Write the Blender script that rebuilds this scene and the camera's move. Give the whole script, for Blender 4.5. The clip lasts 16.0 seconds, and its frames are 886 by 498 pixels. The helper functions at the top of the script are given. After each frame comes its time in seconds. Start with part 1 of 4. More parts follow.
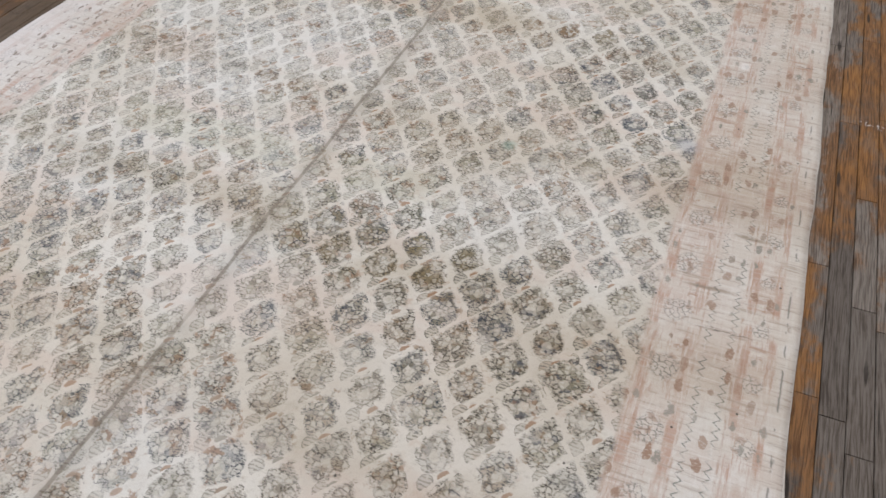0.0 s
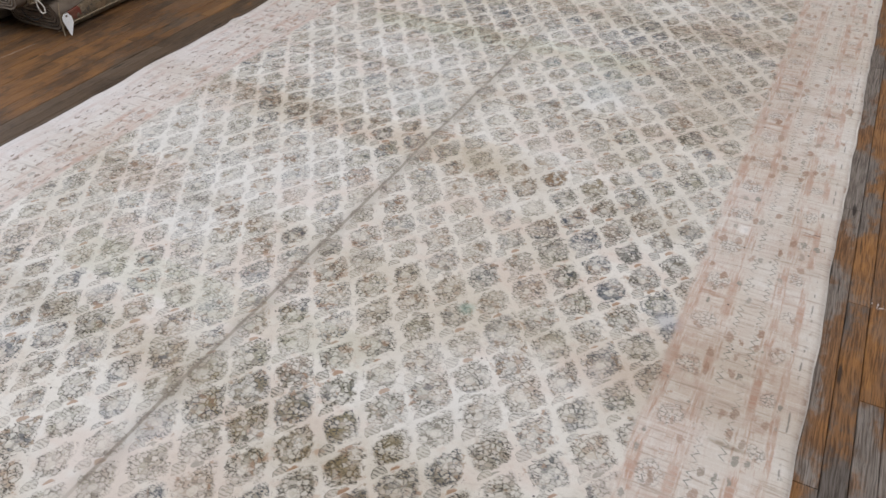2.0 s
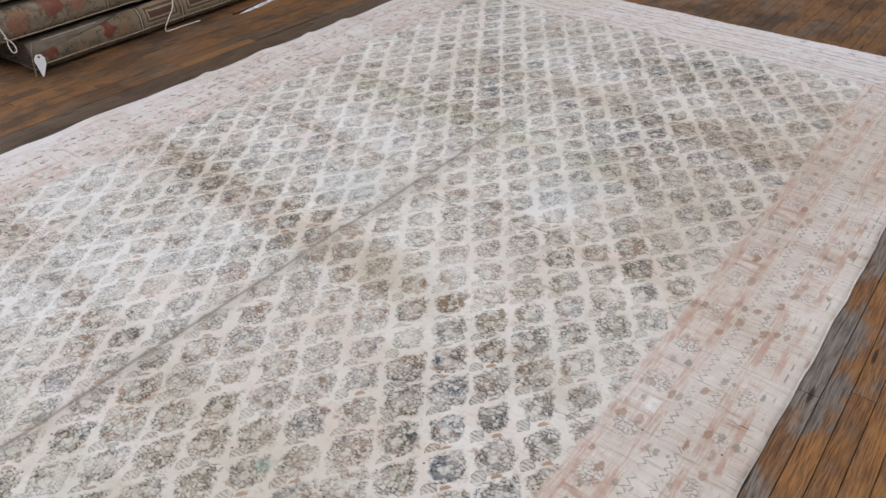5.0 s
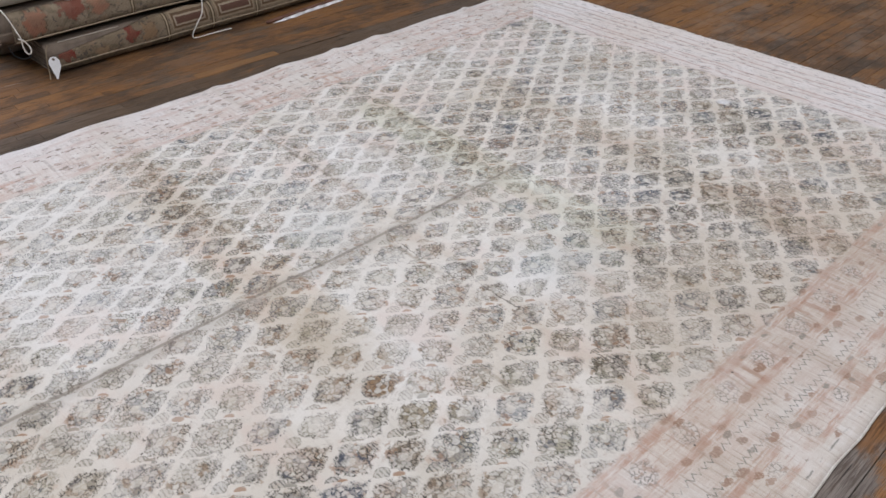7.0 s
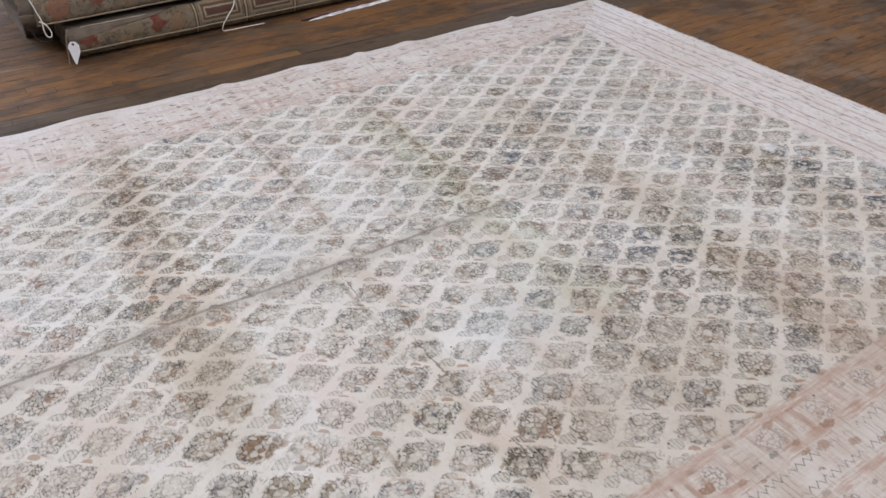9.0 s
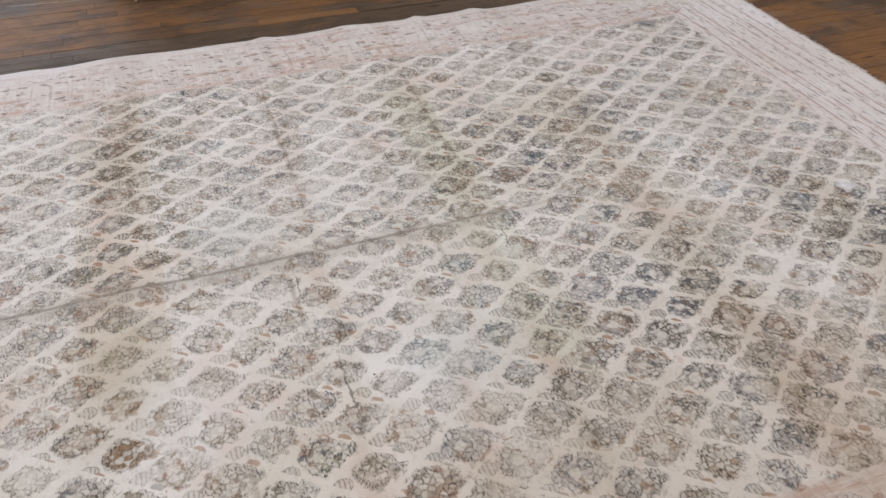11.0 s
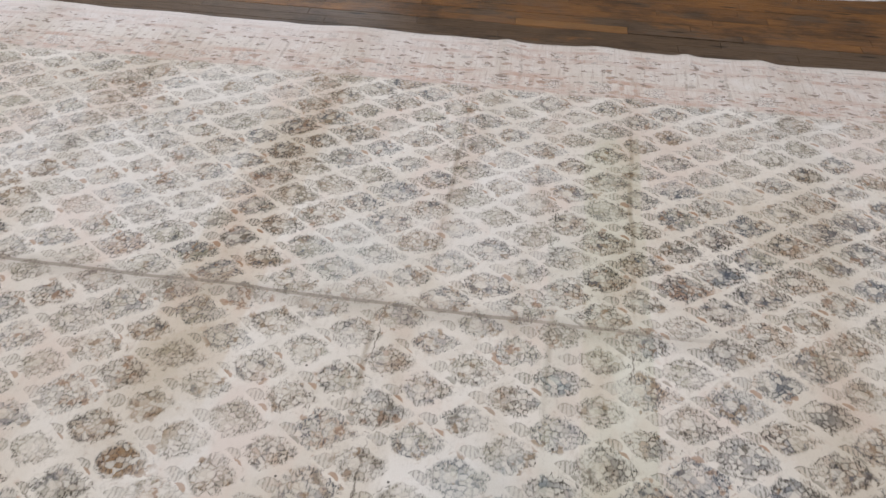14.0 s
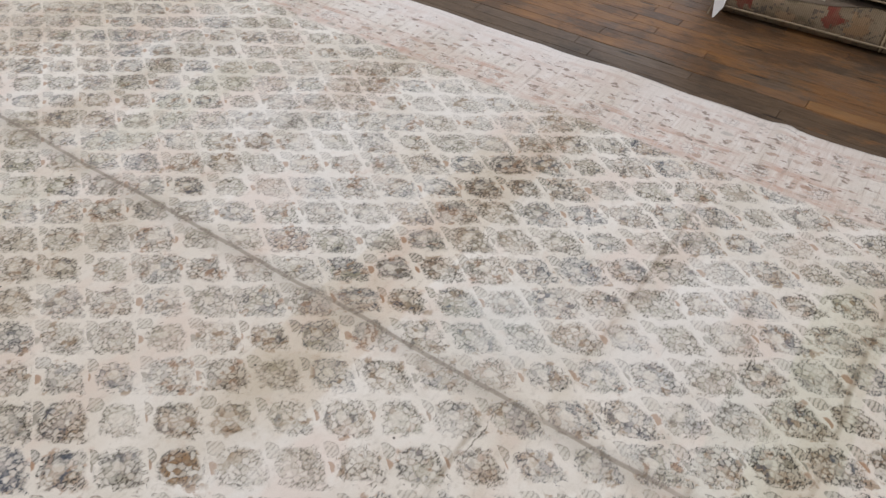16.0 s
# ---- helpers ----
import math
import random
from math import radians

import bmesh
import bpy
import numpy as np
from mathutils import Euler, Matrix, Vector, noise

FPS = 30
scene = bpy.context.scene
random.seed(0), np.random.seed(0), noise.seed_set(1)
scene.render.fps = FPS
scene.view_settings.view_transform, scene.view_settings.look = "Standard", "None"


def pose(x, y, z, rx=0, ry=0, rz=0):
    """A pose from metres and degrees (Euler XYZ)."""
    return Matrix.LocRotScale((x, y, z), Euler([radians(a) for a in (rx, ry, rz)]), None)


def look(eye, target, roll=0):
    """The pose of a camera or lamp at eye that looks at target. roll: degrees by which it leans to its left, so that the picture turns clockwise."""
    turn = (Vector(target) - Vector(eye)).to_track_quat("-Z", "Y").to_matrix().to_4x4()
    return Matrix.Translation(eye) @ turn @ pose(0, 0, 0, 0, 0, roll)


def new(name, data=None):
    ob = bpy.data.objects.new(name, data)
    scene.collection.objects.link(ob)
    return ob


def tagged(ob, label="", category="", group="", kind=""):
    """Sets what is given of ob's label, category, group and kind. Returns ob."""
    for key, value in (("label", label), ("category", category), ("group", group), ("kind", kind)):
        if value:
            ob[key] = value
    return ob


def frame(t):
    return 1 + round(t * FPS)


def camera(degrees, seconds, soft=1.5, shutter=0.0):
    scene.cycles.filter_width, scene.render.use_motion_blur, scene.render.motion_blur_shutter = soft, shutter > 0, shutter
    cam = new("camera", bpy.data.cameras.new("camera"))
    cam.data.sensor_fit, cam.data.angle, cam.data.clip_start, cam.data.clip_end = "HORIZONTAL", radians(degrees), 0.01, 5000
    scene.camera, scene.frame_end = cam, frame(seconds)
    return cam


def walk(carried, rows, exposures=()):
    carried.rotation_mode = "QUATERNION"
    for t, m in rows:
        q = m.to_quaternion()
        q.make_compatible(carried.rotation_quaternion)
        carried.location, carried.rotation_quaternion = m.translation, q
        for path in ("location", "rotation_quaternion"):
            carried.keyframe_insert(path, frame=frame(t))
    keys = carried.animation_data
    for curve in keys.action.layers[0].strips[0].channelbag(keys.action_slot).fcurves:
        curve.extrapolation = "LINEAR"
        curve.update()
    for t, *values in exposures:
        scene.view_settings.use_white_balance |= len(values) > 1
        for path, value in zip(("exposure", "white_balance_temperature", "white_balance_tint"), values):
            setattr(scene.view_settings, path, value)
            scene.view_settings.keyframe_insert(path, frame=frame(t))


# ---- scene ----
cam = camera(59.7, 16.0)
METRES, EYE, TILT, LEAN, TURN = 4.107, 1.527, 0.0, 0.0, 22.5
ROWS = [
    (0.0, 0.0, 0.0, 0.0, -0.49, -45.5, 0.49),
    (0.5, 0.0195, 0.0088, 0.0008, 1.07, -43.56, 0.53),
    (1.0, 0.0334, 0.0301, 0.0022, 2.37, -41.57, 0.58),
    (1.5, 0.0506, 0.0556, 0.0026, 3.53, -39.83, 0.61),
    (2.0, 0.0716, 0.0789, -0.0012, 4.69, -38.51, 0.6),
    (2.5, 0.0991, 0.0998, -0.003, 5.99, -37.54, 0.58),
    (3.0, 0.1292, 0.1207, -0.0023, 7.46, -36.82, 0.52),
    (3.5, 0.1532, 0.1423, -0.0055, 9.05, -36.31, 0.42),
    (4.0, 0.1767, 0.1732, -0.0074, 10.82, -35.95, 0.34),
    (6.5, 0.2895, 0.3034, -0.0164, 22.23, -35.61, 0.06),
    (7.0, 0.2962, 0.3431, -0.0163, 24.18, -35.56, 0.07),
    (7.5, 0.3074, 0.3773, -0.018, 26.17, -35.52, -0.0),
    (8.0, 0.3277, 0.4103, -0.0196, 28.52, -35.52, -0.11),
    (8.5, 0.3477, 0.4397, -0.0213, 31.3, -35.62, -0.23),
    (9.0, 0.3604, 0.4627, -0.0252, 33.99, -35.92, -0.33),
    (9.5, 0.3694, 0.4965, -0.0298, 36.74, -36.58, -0.42),
    (12.0, 0.4086, 0.6444, -0.0281, 55.05, -41.28, -0.9),
    (12.5, 0.3991, 0.667, -0.0264, 59.29, -41.72, -0.93),
    (13.0, 0.385, 0.6926, -0.0233, 63.99, -42.07, -0.97),
    (13.5, 0.3735, 0.7146, -0.0225, 69.39, -42.33, -1.08),
    (14.0, 0.3644, 0.7405, -0.0233, 75.73, -42.59, -1.07),
    (14.5, 0.3549, 0.7585, -0.0223, 82.6, -42.84, -1.08),
    (15.0, 0.3435, 0.7716, -0.0232, 89.46, -42.97, -1.04),
    (15.5, 0.3156, 0.7893, -0.0254, 95.99, -43.22, -1.04),
    (16.0, 0.291, 0.8056, -0.0247, 102.08, -43.44, -0.97),
]
walk(cam, [(t, pose(0, 0, EYE, TILT, LEAN, TURN) @ pose(METRES * x, METRES * y, METRES * z, 90 + pitch, roll, yaw)) for t, x, y, z, yaw, pitch, roll in ROWS],
     [(0.0, -0.02, 6450, 10), (3.5, 0.02, 6300, 11), (7.0, 0.07, 6200, 12), (9.5, 0.06, 6250, 13), (12.0, -0.08, 6600, 13), (16.0, -0.02, 6580, 11)])

# ---- the light: daylight from a row of windows, strip lamps under the ceiling ----
world = bpy.data.worlds.new("sky")
scene.world = world
world.use_nodes = True
sky = world.node_tree.nodes.new("ShaderNodeTexSky")
sky.sky_type, sky.sun_disc, sky.sun_elevation, sky.sun_rotation = "NISHITA", False, radians(38), radians(250)
world.node_tree.links.new(sky.outputs[0], world.node_tree.nodes["Background"].inputs[0])
world.node_tree.nodes["Background"].inputs[1].default_value = 0.10

ROOM_W, ROOM_E, ROOM_S, ROOM_N, ROOM_H = -7.5, 4.5, -4.0, 11.0, 3.6


def area_lamp(name, m, sx, sy, power, colour):
    lamp = bpy.data.lights.new(name, "AREA")
    lamp.shape, lamp.size, lamp.size_y, lamp.energy, lamp.color = "RECTANGLE", sx, sy, power, colour
    ob = new(name, lamp)
    ob.matrix_world = m
    return ob


LAMP_PLACES = [(-4.6, 0.5), (-4.6, 4.0), (-4.6, 7.5), (-1.4, 0.5), (-1.4, 4.0), (-1.4, 7.5), (1.8, 0.5), (1.8, 4.0), (1.8, 7.5)]
for lx, ly in LAMP_PLACES:
    area_lamp("strip_light", pose(lx, ly, ROOM_H - 0.14), 0.28, 1.5, (54 if ly < 2 else 42 if ly < 6 else 33) * (0.42 if lx < -4 and ly > 2 else 1.0), (0.985, 0.985, 1.0))
WINDOWS = [(0.0, 2.2), (3.2, 5.4), (6.4, 8.6)]
for y0, y1 in WINDOWS:
    area_lamp("window_light", look((ROOM_W - 0.05, (y0 + y1) / 2, 1.9), (0, (y0 + y1) / 2, 1.5)), 2.1, 2.0, 95 if y0 < 2 else 52 if y0 < 5 else 24, (0.72, 0.86, 1.0))


# ---- materials: small expression helper over shader nodes ----
class Ex:
    """A value in a node tree, with arithmetic."""
    def __init__(self, tree, sock):
        self.tree, self.sock = tree, sock

    def op(self, kind, *args, clamp=False):
        n = self.tree.nodes.new("ShaderNodeMath")
        n.operation, n.use_clamp = kind, clamp
        for i, a in enumerate((self, *args)):
            plug(self.tree, n.inputs[i], a)
        return Ex(self.tree, n.outputs[0])

    def __add__(self, o): return self.op("ADD", o)
    def __radd__(self, o): return self.op("ADD", o)
    def __sub__(self, o): return self.op("SUBTRACT", o)
    def __rsub__(self, o): return (self * -1) + o
    def __mul__(self, o): return self.op("MULTIPLY", o)
    def __rmul__(self, o): return self.op("MULTIPLY", o)
    def __truediv__(self, o): return self.op("DIVIDE", o)
    def __pow__(self, o): return self.op("POWER", o)
    def floor(self): return self.op("FLOOR")
    def fract(self): return self.op("FRACT")
    def abs(self): return self.op("ABSOLUTE")
    def sin(self): return self.op("SINE")
    def min(self, o): return self.op("MINIMUM", o)
    def max(self, o): return self.op("MAXIMUM", o)
    def lt(self, o): return self.op("LESS_THAN", o)
    def gt(self, o): return self.op("GREATER_THAN", o)

    def step(self, a, b):
        """0 below a, 1 above b, smooth between; falls instead when a > b."""
        n = self.tree.nodes.new("ShaderNodeMapRange")
        n.interpolation_type = "SMOOTHSTEP"
        plug(self.tree, n.inputs["Value"], self)
        lo, hi, f0, f1 = (a, b, 0.0, 1.0) if a < b else (b, a, 1.0, 0.0)
        for key, v in (("From Min", lo), ("From Max", hi), ("To Min", f0), ("To Max", f1)):
            n.inputs[key].default_value = v
        return Ex(self.tree, n.outputs["Result"])

    def bump_at(self, c, w):
        """1 at c, falling to 0 at a distance of w."""
        return (self - c).abs().step(w, 0.0)


def plug(tree, socket, v):
    if isinstance(v, Ex):
        tree.links.new(v.sock, socket)
    elif isinstance(v, (int, float)):
        socket.default_value = v
    else:
        socket.default_value = (*v, 1.0) if len(v) == 3 and socket.type == "RGBA" else v


def vec(tree, x, y, z=0.0):
    n = tree.nodes.new("ShaderNodeCombineXYZ")
    for i, a in enumerate((x, y, z)):
        plug(tree, n.inputs[i], a)
    return Ex(tree, n.outputs[0])


def parts_of(tree, v):
    n = tree.nodes.new("ShaderNodeSeparateColor" if v.sock.type == "RGBA" else "ShaderNodeSeparateXYZ")
    plug(tree, n.inputs[0], v)
    return [Ex(tree, s) for s in n.outputs]


def spread(tree, v, cx, cy, rx, ry):
    """How far a place lies from (cx, cy), 1 on the oval of half widths rx and ry."""
    n = tree.nodes.new("ShaderNodeVectorMath")
    n.operation = "MULTIPLY_ADD"
    plug(tree, n.inputs[0], v)
    n.inputs[1].default_value, n.inputs[2].default_value = (1.0 / rx, 1.0 / ry, 0.0), (-cx / rx, -cy / ry, 0.0)
    m = tree.nodes.new("ShaderNodeVectorMath")
    m.operation = "LENGTH"
    tree.links.new(n.outputs[0], m.inputs[0])
    return Ex(tree, m.outputs["Value"])


def noisy(tree, v, scale, detail=3.0, rough=0.55, colour=False):
    n = tree.nodes.new("ShaderNodeTexNoise")
    plug(tree, n.inputs["Vector"], v)
    n.inputs["Scale"].default_value, n.inputs["Detail"].default_value, n.inputs["Roughness"].default_value = scale, detail, rough
    return Ex(tree, n.outputs[1 if colour else 0])


def cells(tree, v, scale, feature="DISTANCE_TO_EDGE", out="Distance", random_=1.0):
    n = tree.nodes.new("ShaderNodeTexVoronoi")
    n.feature, n.voronoi_dimensions = feature, "2D"
    plug(tree, n.inputs["Vector"], v)
    n.inputs["Scale"].default_value = scale
    n.inputs["Randomness"].default_value = random_
    return Ex(tree, n.outputs[out])


def chance(tree, v):
    """Three random values for a place."""
    n = tree.nodes.new("ShaderNodeTexWhiteNoise")
    n.noise_dimensions = "3D"
    plug(tree, n.inputs["Vector"], v)
    return parts_of(tree, Ex(tree, n.outputs["Color"]))


def blend(tree, a, b, f, kind="MIX"):
    n = tree.nodes.new("ShaderNodeMix")
    n.data_type, n.blend_type = "RGBA", kind
    plug(tree, n.inputs["Factor"], f)
    plug(tree, n.inputs[6], a)
    plug(tree, n.inputs[7], b)
    return Ex(tree, n.outputs[2])


def begin(name):
    m = bpy.data.materials.new(name)
    m.use_nodes = True
    return m, m.node_tree, m.node_tree.nodes["Principled BSDF"]


def place(tree, kind="Object"):
    n = tree.nodes.new("ShaderNodeTexCoord")
    return Ex(tree, n.outputs[kind])


def finish(m, tree, shader, colour, rough=0.9, height=None, depth=0.002, strength=1.0, metal=0.0, spec=0.3):
    plug(tree, shader.inputs["Base Color"], colour)
    plug(tree, shader.inputs["Roughness"], rough)
    plug(tree, shader.inputs["Metallic"], metal)
    plug(tree, shader.inputs["Specular IOR Level"], spec)
    if height is not None:
        b = tree.nodes.new("ShaderNodeBump")
        b.inputs["Distance"].default_value, b.inputs["Strength"].default_value = depth, strength
        plug(tree, b.inputs["Height"], height)
        tree.links.new(b.outputs[0], shader.inputs["Normal"])
    return m


# the rug's outline on the floor
RUG_W, RUG_E, RUG_S, RUG_N = -2.53, 0.361, -0.45, 5.47
RUG_MID = -1.086
# the lattice of leaf motifs: row step across, half step along the length
LAT_DX, LAT_DY = 0.0715, 0.0985


def rug_material():
    m, t, sh = begin("worn_knotted_wool")
    p = place(t)
    x, y, z = parts_of(t, p)
    # hand-knotted wander of the drawing
    wa, wb, _ = parts_of(t, noisy(t, p, 2.6, 2.0, colour=True))
    fa, fb, _ = parts_of(t, noisy(t, p, 70.0, 2.0, colour=True))
    wx = x + (wa - 0.5) * 0.012 + (fa - 0.5) * 0.008
    wy = y + (wb - 0.5) * 0.014 + (fb - 0.5) * 0.008
    # wear: how much of the drawing is left
    wear = noisy(t, p, 13.0, 5.0, 0.65)
    left = wear.step(0.28, 0.60)
    knots = noisy(t, vec(t, x * 0.60, y * 1.35, 0.0), 165.0, 2.0, 0.6)
    soft = noisy(t, p, 5.0, 4.0, 0.6)
    patch = noisy(t, p, 1.7, 3.0)
    # diamond lattice
    ox, oy = wx + 0.6, wy - 3.0
    v = oy * 10.149 - 0.082 + ox * 0.034 - ox * ox * 0.117 + ox * oy * 0.087 - oy * oy * 0.085
    u = ox * 13.992 + 3.424 - oy * 0.083 - ox * ox * 0.229 - ox * oy * 0.143 - oy * oy * 0.029
    a, b = (u + v) * 0.5, (v - u) * 0.5
    ia, ib = (a + 0.5).floor(), (b + 0.5).floor()
    da, db = a - ia, b - ib
    lx, ly = (da - db) * LAT_DX, (da + db) * LAT_DY
    r1, r2, r3 = chance(t, vec(t, ia, ib, 3.7))
    s1, s2, s3 = chance(t, vec(t, ia, ib, 11.3))
    # petals that fill the leaf
    pv = vec(t, wx, wy, 0.0)
    edge = cells(t, pv, 72.0)
    petal = cells(t, pv, 72.0, "F1", "Color")
    # three patterns of one grain: what the lines kept, brown clumps, dark clumps
    held, brown, clump = parts_of(t, noisy(t, vec(t, wx, wy * 1.1, 23.0), 28.0, 3.0, 0.6, colour=True))
    held, brown, clump = held.step(0.42, 0.58), brown.step(0.56, 0.64), clump.step(0.54, 0.64)
    g1, g2, g3 = parts_of(t, petal)
    # body of the leaf: a lozenge with a long tip at one end and an edge of petals
    size = 0.80 + 0.25 * s1
    up = ly.gt(0.0)
    reach = (0.0570 + 0.0210 * up) * size
    f = (lx.abs() / ((0.0520 + 0.008 * (s3 - 0.5)) * size)) ** 1.38 + (ly.abs() / reach) ** (1.42 - 0.24 * up)
    d = (f - 1.0) * 0.026 + (g1 - 0.5) * 0.013 + (wear - 0.5) * 0.016
    body = d.step(0.0060, -0.0055)
    rim = (d + 0.003).abs().step(0.0065, 0.0015)
    # foot: a small rounded ladder of bars
    sx = lx - 0.010 - (s2 - 0.5) * 0.024
    fy = ly + 0.073
    oval = sx * sx / (0.0185 ** 2) + fy * fy / (0.0225 ** 2) + (wear - 0.5) * 0.8
    foot = oval.step(1.1, 0.9)
    bars_f = (fy * 620.0).sin().step(0.0, 0.5).max(oval.step(0.60, 0.85))
    ladder = foot * bars_f * (1.0 - body)
    # sprig in the band between two leaves
    qx, qy = lx - 0.037 + 0.008 * (s3 - 0.5), ly + 0.047 + 0.016 * (s2 - 0.5)
    short, long_ = qx * 0.81 - qy * 0.58, qx * 0.58 + qy * 0.81
    sprig = ((short * short) / (0.0105 ** 2) + (long_ * long_) / (0.0150 ** 2) + (wear - 0.5) * 2.0).step(1.3, 0.6) * r3.gt(0.18)
    # colours of the leaves
    grey = blend(t, (0.300, 0.258, 0.200), (0.258, 0.252, 0.235), r1.step(0.3, 0.7))
    tint = blend(t, grey, (0.235, 0.262, 0.290), (r2 + s1 * 0.3).step(0.93, 1.05) * 0.75)
    tint = blend(t, tint, (0.315, 0.235, 0.160), s1.step(0.78, 0.92) * 0.6)
    tint = blend(t, tint, (0.275, 0.255, 0.180), s3.step(0.80, 0.95) * 0.6)
    tint = blend(t, tint, (0.330, 0.270, 0.190), (noisy(t, p, 6.0, 2.0) + (r3 - 0.5) * 0.3).step(0.48, 0.66) * 0.55)
    tint = blend(t, tint, (0.290, 0.165, 0.100), g2.step(0.78, 0.82) * (0.30 + 0.6 * r3))
    tint = blend(t, tint, blend(t, (0.185, 0.180, 0.170), (0.085, 0.105, 0.145), r1.step(0.62, 0.72)), g3.step(0.66, 0.74) * 0.7)
    # dirt in the lines where it lay folded
    wobble = (wb - 0.5) * 0.10 + (soft - 0.5) * 0.07 + (x + 1.1) * 0.085
    fold = None
    for fy0, fw, amount in ((2.61, 0.12, 0.62), (1.33, 0.15, 0.80), (3.64, 0.050, 0.50), (1.92, 0.11, 0.55), (3.16, 0.045, 0.55), (3.40, 0.040, 0.35), (4.18, 0.10, 0.55), (4.75, 0.09, 0.30), (0.75, 0.12, 0.45)):
        g = (y + wobble).bump_at(fy0, fw) * amount
        fold = g if fold is None else fold.max(g)
    stain = fold * soft.step(0.12, 0.52) * (0.45 + 0.55 * wear.step(0.32, 0.62))
    part_way = (lx * (s2 - 0.5) + ly * (s3 - 0.5)) * 90.0 + (g1 - 0.5) * 1.2
    some = part_way.step(0.0, 0.5).max(brown) * (g1 + 0.5).min(1.0)
    tint = blend(t, tint, (0.285, 0.170, 0.088), some * r3.step(0.60, 0.68) * 0.85)
    tint = blend(t, tint, (0.225, 0.215, 0.125), some * r3.step(0.30, 0.24) * 0.75)
    tint = blend(t, tint, (0.160, 0.190, 0.225), some * r3.step(0.34, 0.40) * r3.step(0.56, 0.50) * 0.85)
    # bands of dye lots across the width
    lot = noisy(t, vec(t, x * 0.22, y * 1.6 + 5.0, 7.0), 2.6, 3.0, 0.6)
    tint = blend(t, tint, (0.200, 0.225, 0.255), lot.step(0.54, 0.64) * 0.45)
    tint = blend(t, tint, (0.285, 0.250, 0.165), lot.step(0.47, 0.38) * 0.45)
    tint = blend(t, tint, (0.270, 0.235, 0.165), x.step(-1.5, -2.0) * wear.step(0.40, 0.60) * 0.6)
    near = spread(t, p, -0.40, 1.10, 0.65, 0.65)
    tint = blend(t, tint, (0.285, 0.255, 0.170), near.step(1.0, 0.45) * wear.step(0.30, 0.60) * 0.6)
    # places that kept their dye, places bleached pale
    keep = None
    for kx, ky, kr in ((-0.26, 2.28, 0.34), (-0.62, 3.98, 0.36), (-0.75, 4.66, 0.28), (-0.18, 3.15, 0.16), (-1.40, 3.88, 0.30), (-1.75, 2.66, 0.22), (-0.37, 1.15, 0.40), (-0.75, 1.34, 0.25), (-0.42, 4.76, 0.25), (-1.30, 2.68, 0.20), (-0.36, 2.56, 0.14)):
        g = spread(t, p, kx, ky, kr, kr).step(1.14, 0.32)
        keep = g if keep is None else keep.max(g)
    bleach_lit = None
    # the ovals at (-0.92, 2.22) and (-1.35, 2.28) paint in brighter light
    for kx, ky, kr in ((0.00, 3.33, 0.11), (-2.04, 2.35, 0.30), (-1.58, 1.98, 0.32), (-1.47, 3.32, 0.32), (-0.57, 3.30, 0.22), (-0.50, 1.58, 0.24), (-0.94, 0.57, 0.20), (-1.75, 1.31, 0.25), (-2.05, 4.34, 0.25), (-0.92, 2.22, 0.36), (-1.35, 2.28, 0.30), (-0.59, 2.80, 0.20), (-1.13, 1.02, 0.2)):
        g = spread(t, p, kx, ky, kr, kr).step(1.14, 0.32)
        bleach_lit = g if bleach_lit is None else bleach_lit.max(g)
    depth = (0.45 + 0.35 * s2) * patch.step(0.25, 0.60).max(0.5) + keep * 0.45 + stain * 0.30 - bleach_lit * 0.22
    depth = depth.max(0.18).min(1.0)
    # cream ground
    cream = blend(t, (0.595, 0.562, 0.515), (0.675, 0.652, 0.622), noisy(t, p, 3.1, 4.0).step(0.35, 0.65))
    cream = blend(t, cream, (0.455, 0.415, 0.355), noisy(t, p, 9.0, 5.0, 0.65).step(0.50, 0.76) * 0.45)
    smudge = noisy(t, vec(t, x * 0.8, y * 1.4, 9.0), 46.0, 4.0, 0.7)
    cream = blend(t, cream, (0.420, 0.390, 0.350), smudge.step(0.52, 0.72) * 0.62)
    cream = blend(t, cream, (0.49, 0.365, 0.29), noisy(t, vec(t, x + 3.0, y, 2.0), 21.0, 4.0, 0.6).step(0.56, 0.70) * (0.30 + 0.35 * keep + 0.3 * stain) * patch.step(0.25, 0.55))
    cream = blend(t, cream, (0.665, 0.655, 0.645), bleach_lit * 0.55)
    flush = noisy(t, vec(t, x * 0.8, y * 1.5, 41.0), 3.4, 4.0, 0.6)
    cream = blend(t, cream, (0.610, 0.520, 0.475), flush.step(0.50, 0.64) * 0.55)
    thin = noisy(t, vec(t, x * 0.5, y * 7.0, 1.0), 16.0, 3.0, 0.6)
    fill = body * (0.32 + 0.60 * depth).min(1.0) * (0.35 + 0.65 * left) * (0.45 + 0.55 * g1.step(0.30, 0.55))
    col = blend(t, cream, tint, fill)
    col = blend(t, col, (0.125, 0.130, 0.142), keep * body * left * g1.step(0.35, 0.6) * 0.35)
    col = blend(t, col, blend(t, (0.130, 0.108, 0.080), (0.060, 0.074, 0.104), s2.step(0.50, 0.60)), clump * body * (0.28 + 0.60 * depth) * g1.step(0.20, 0.45))
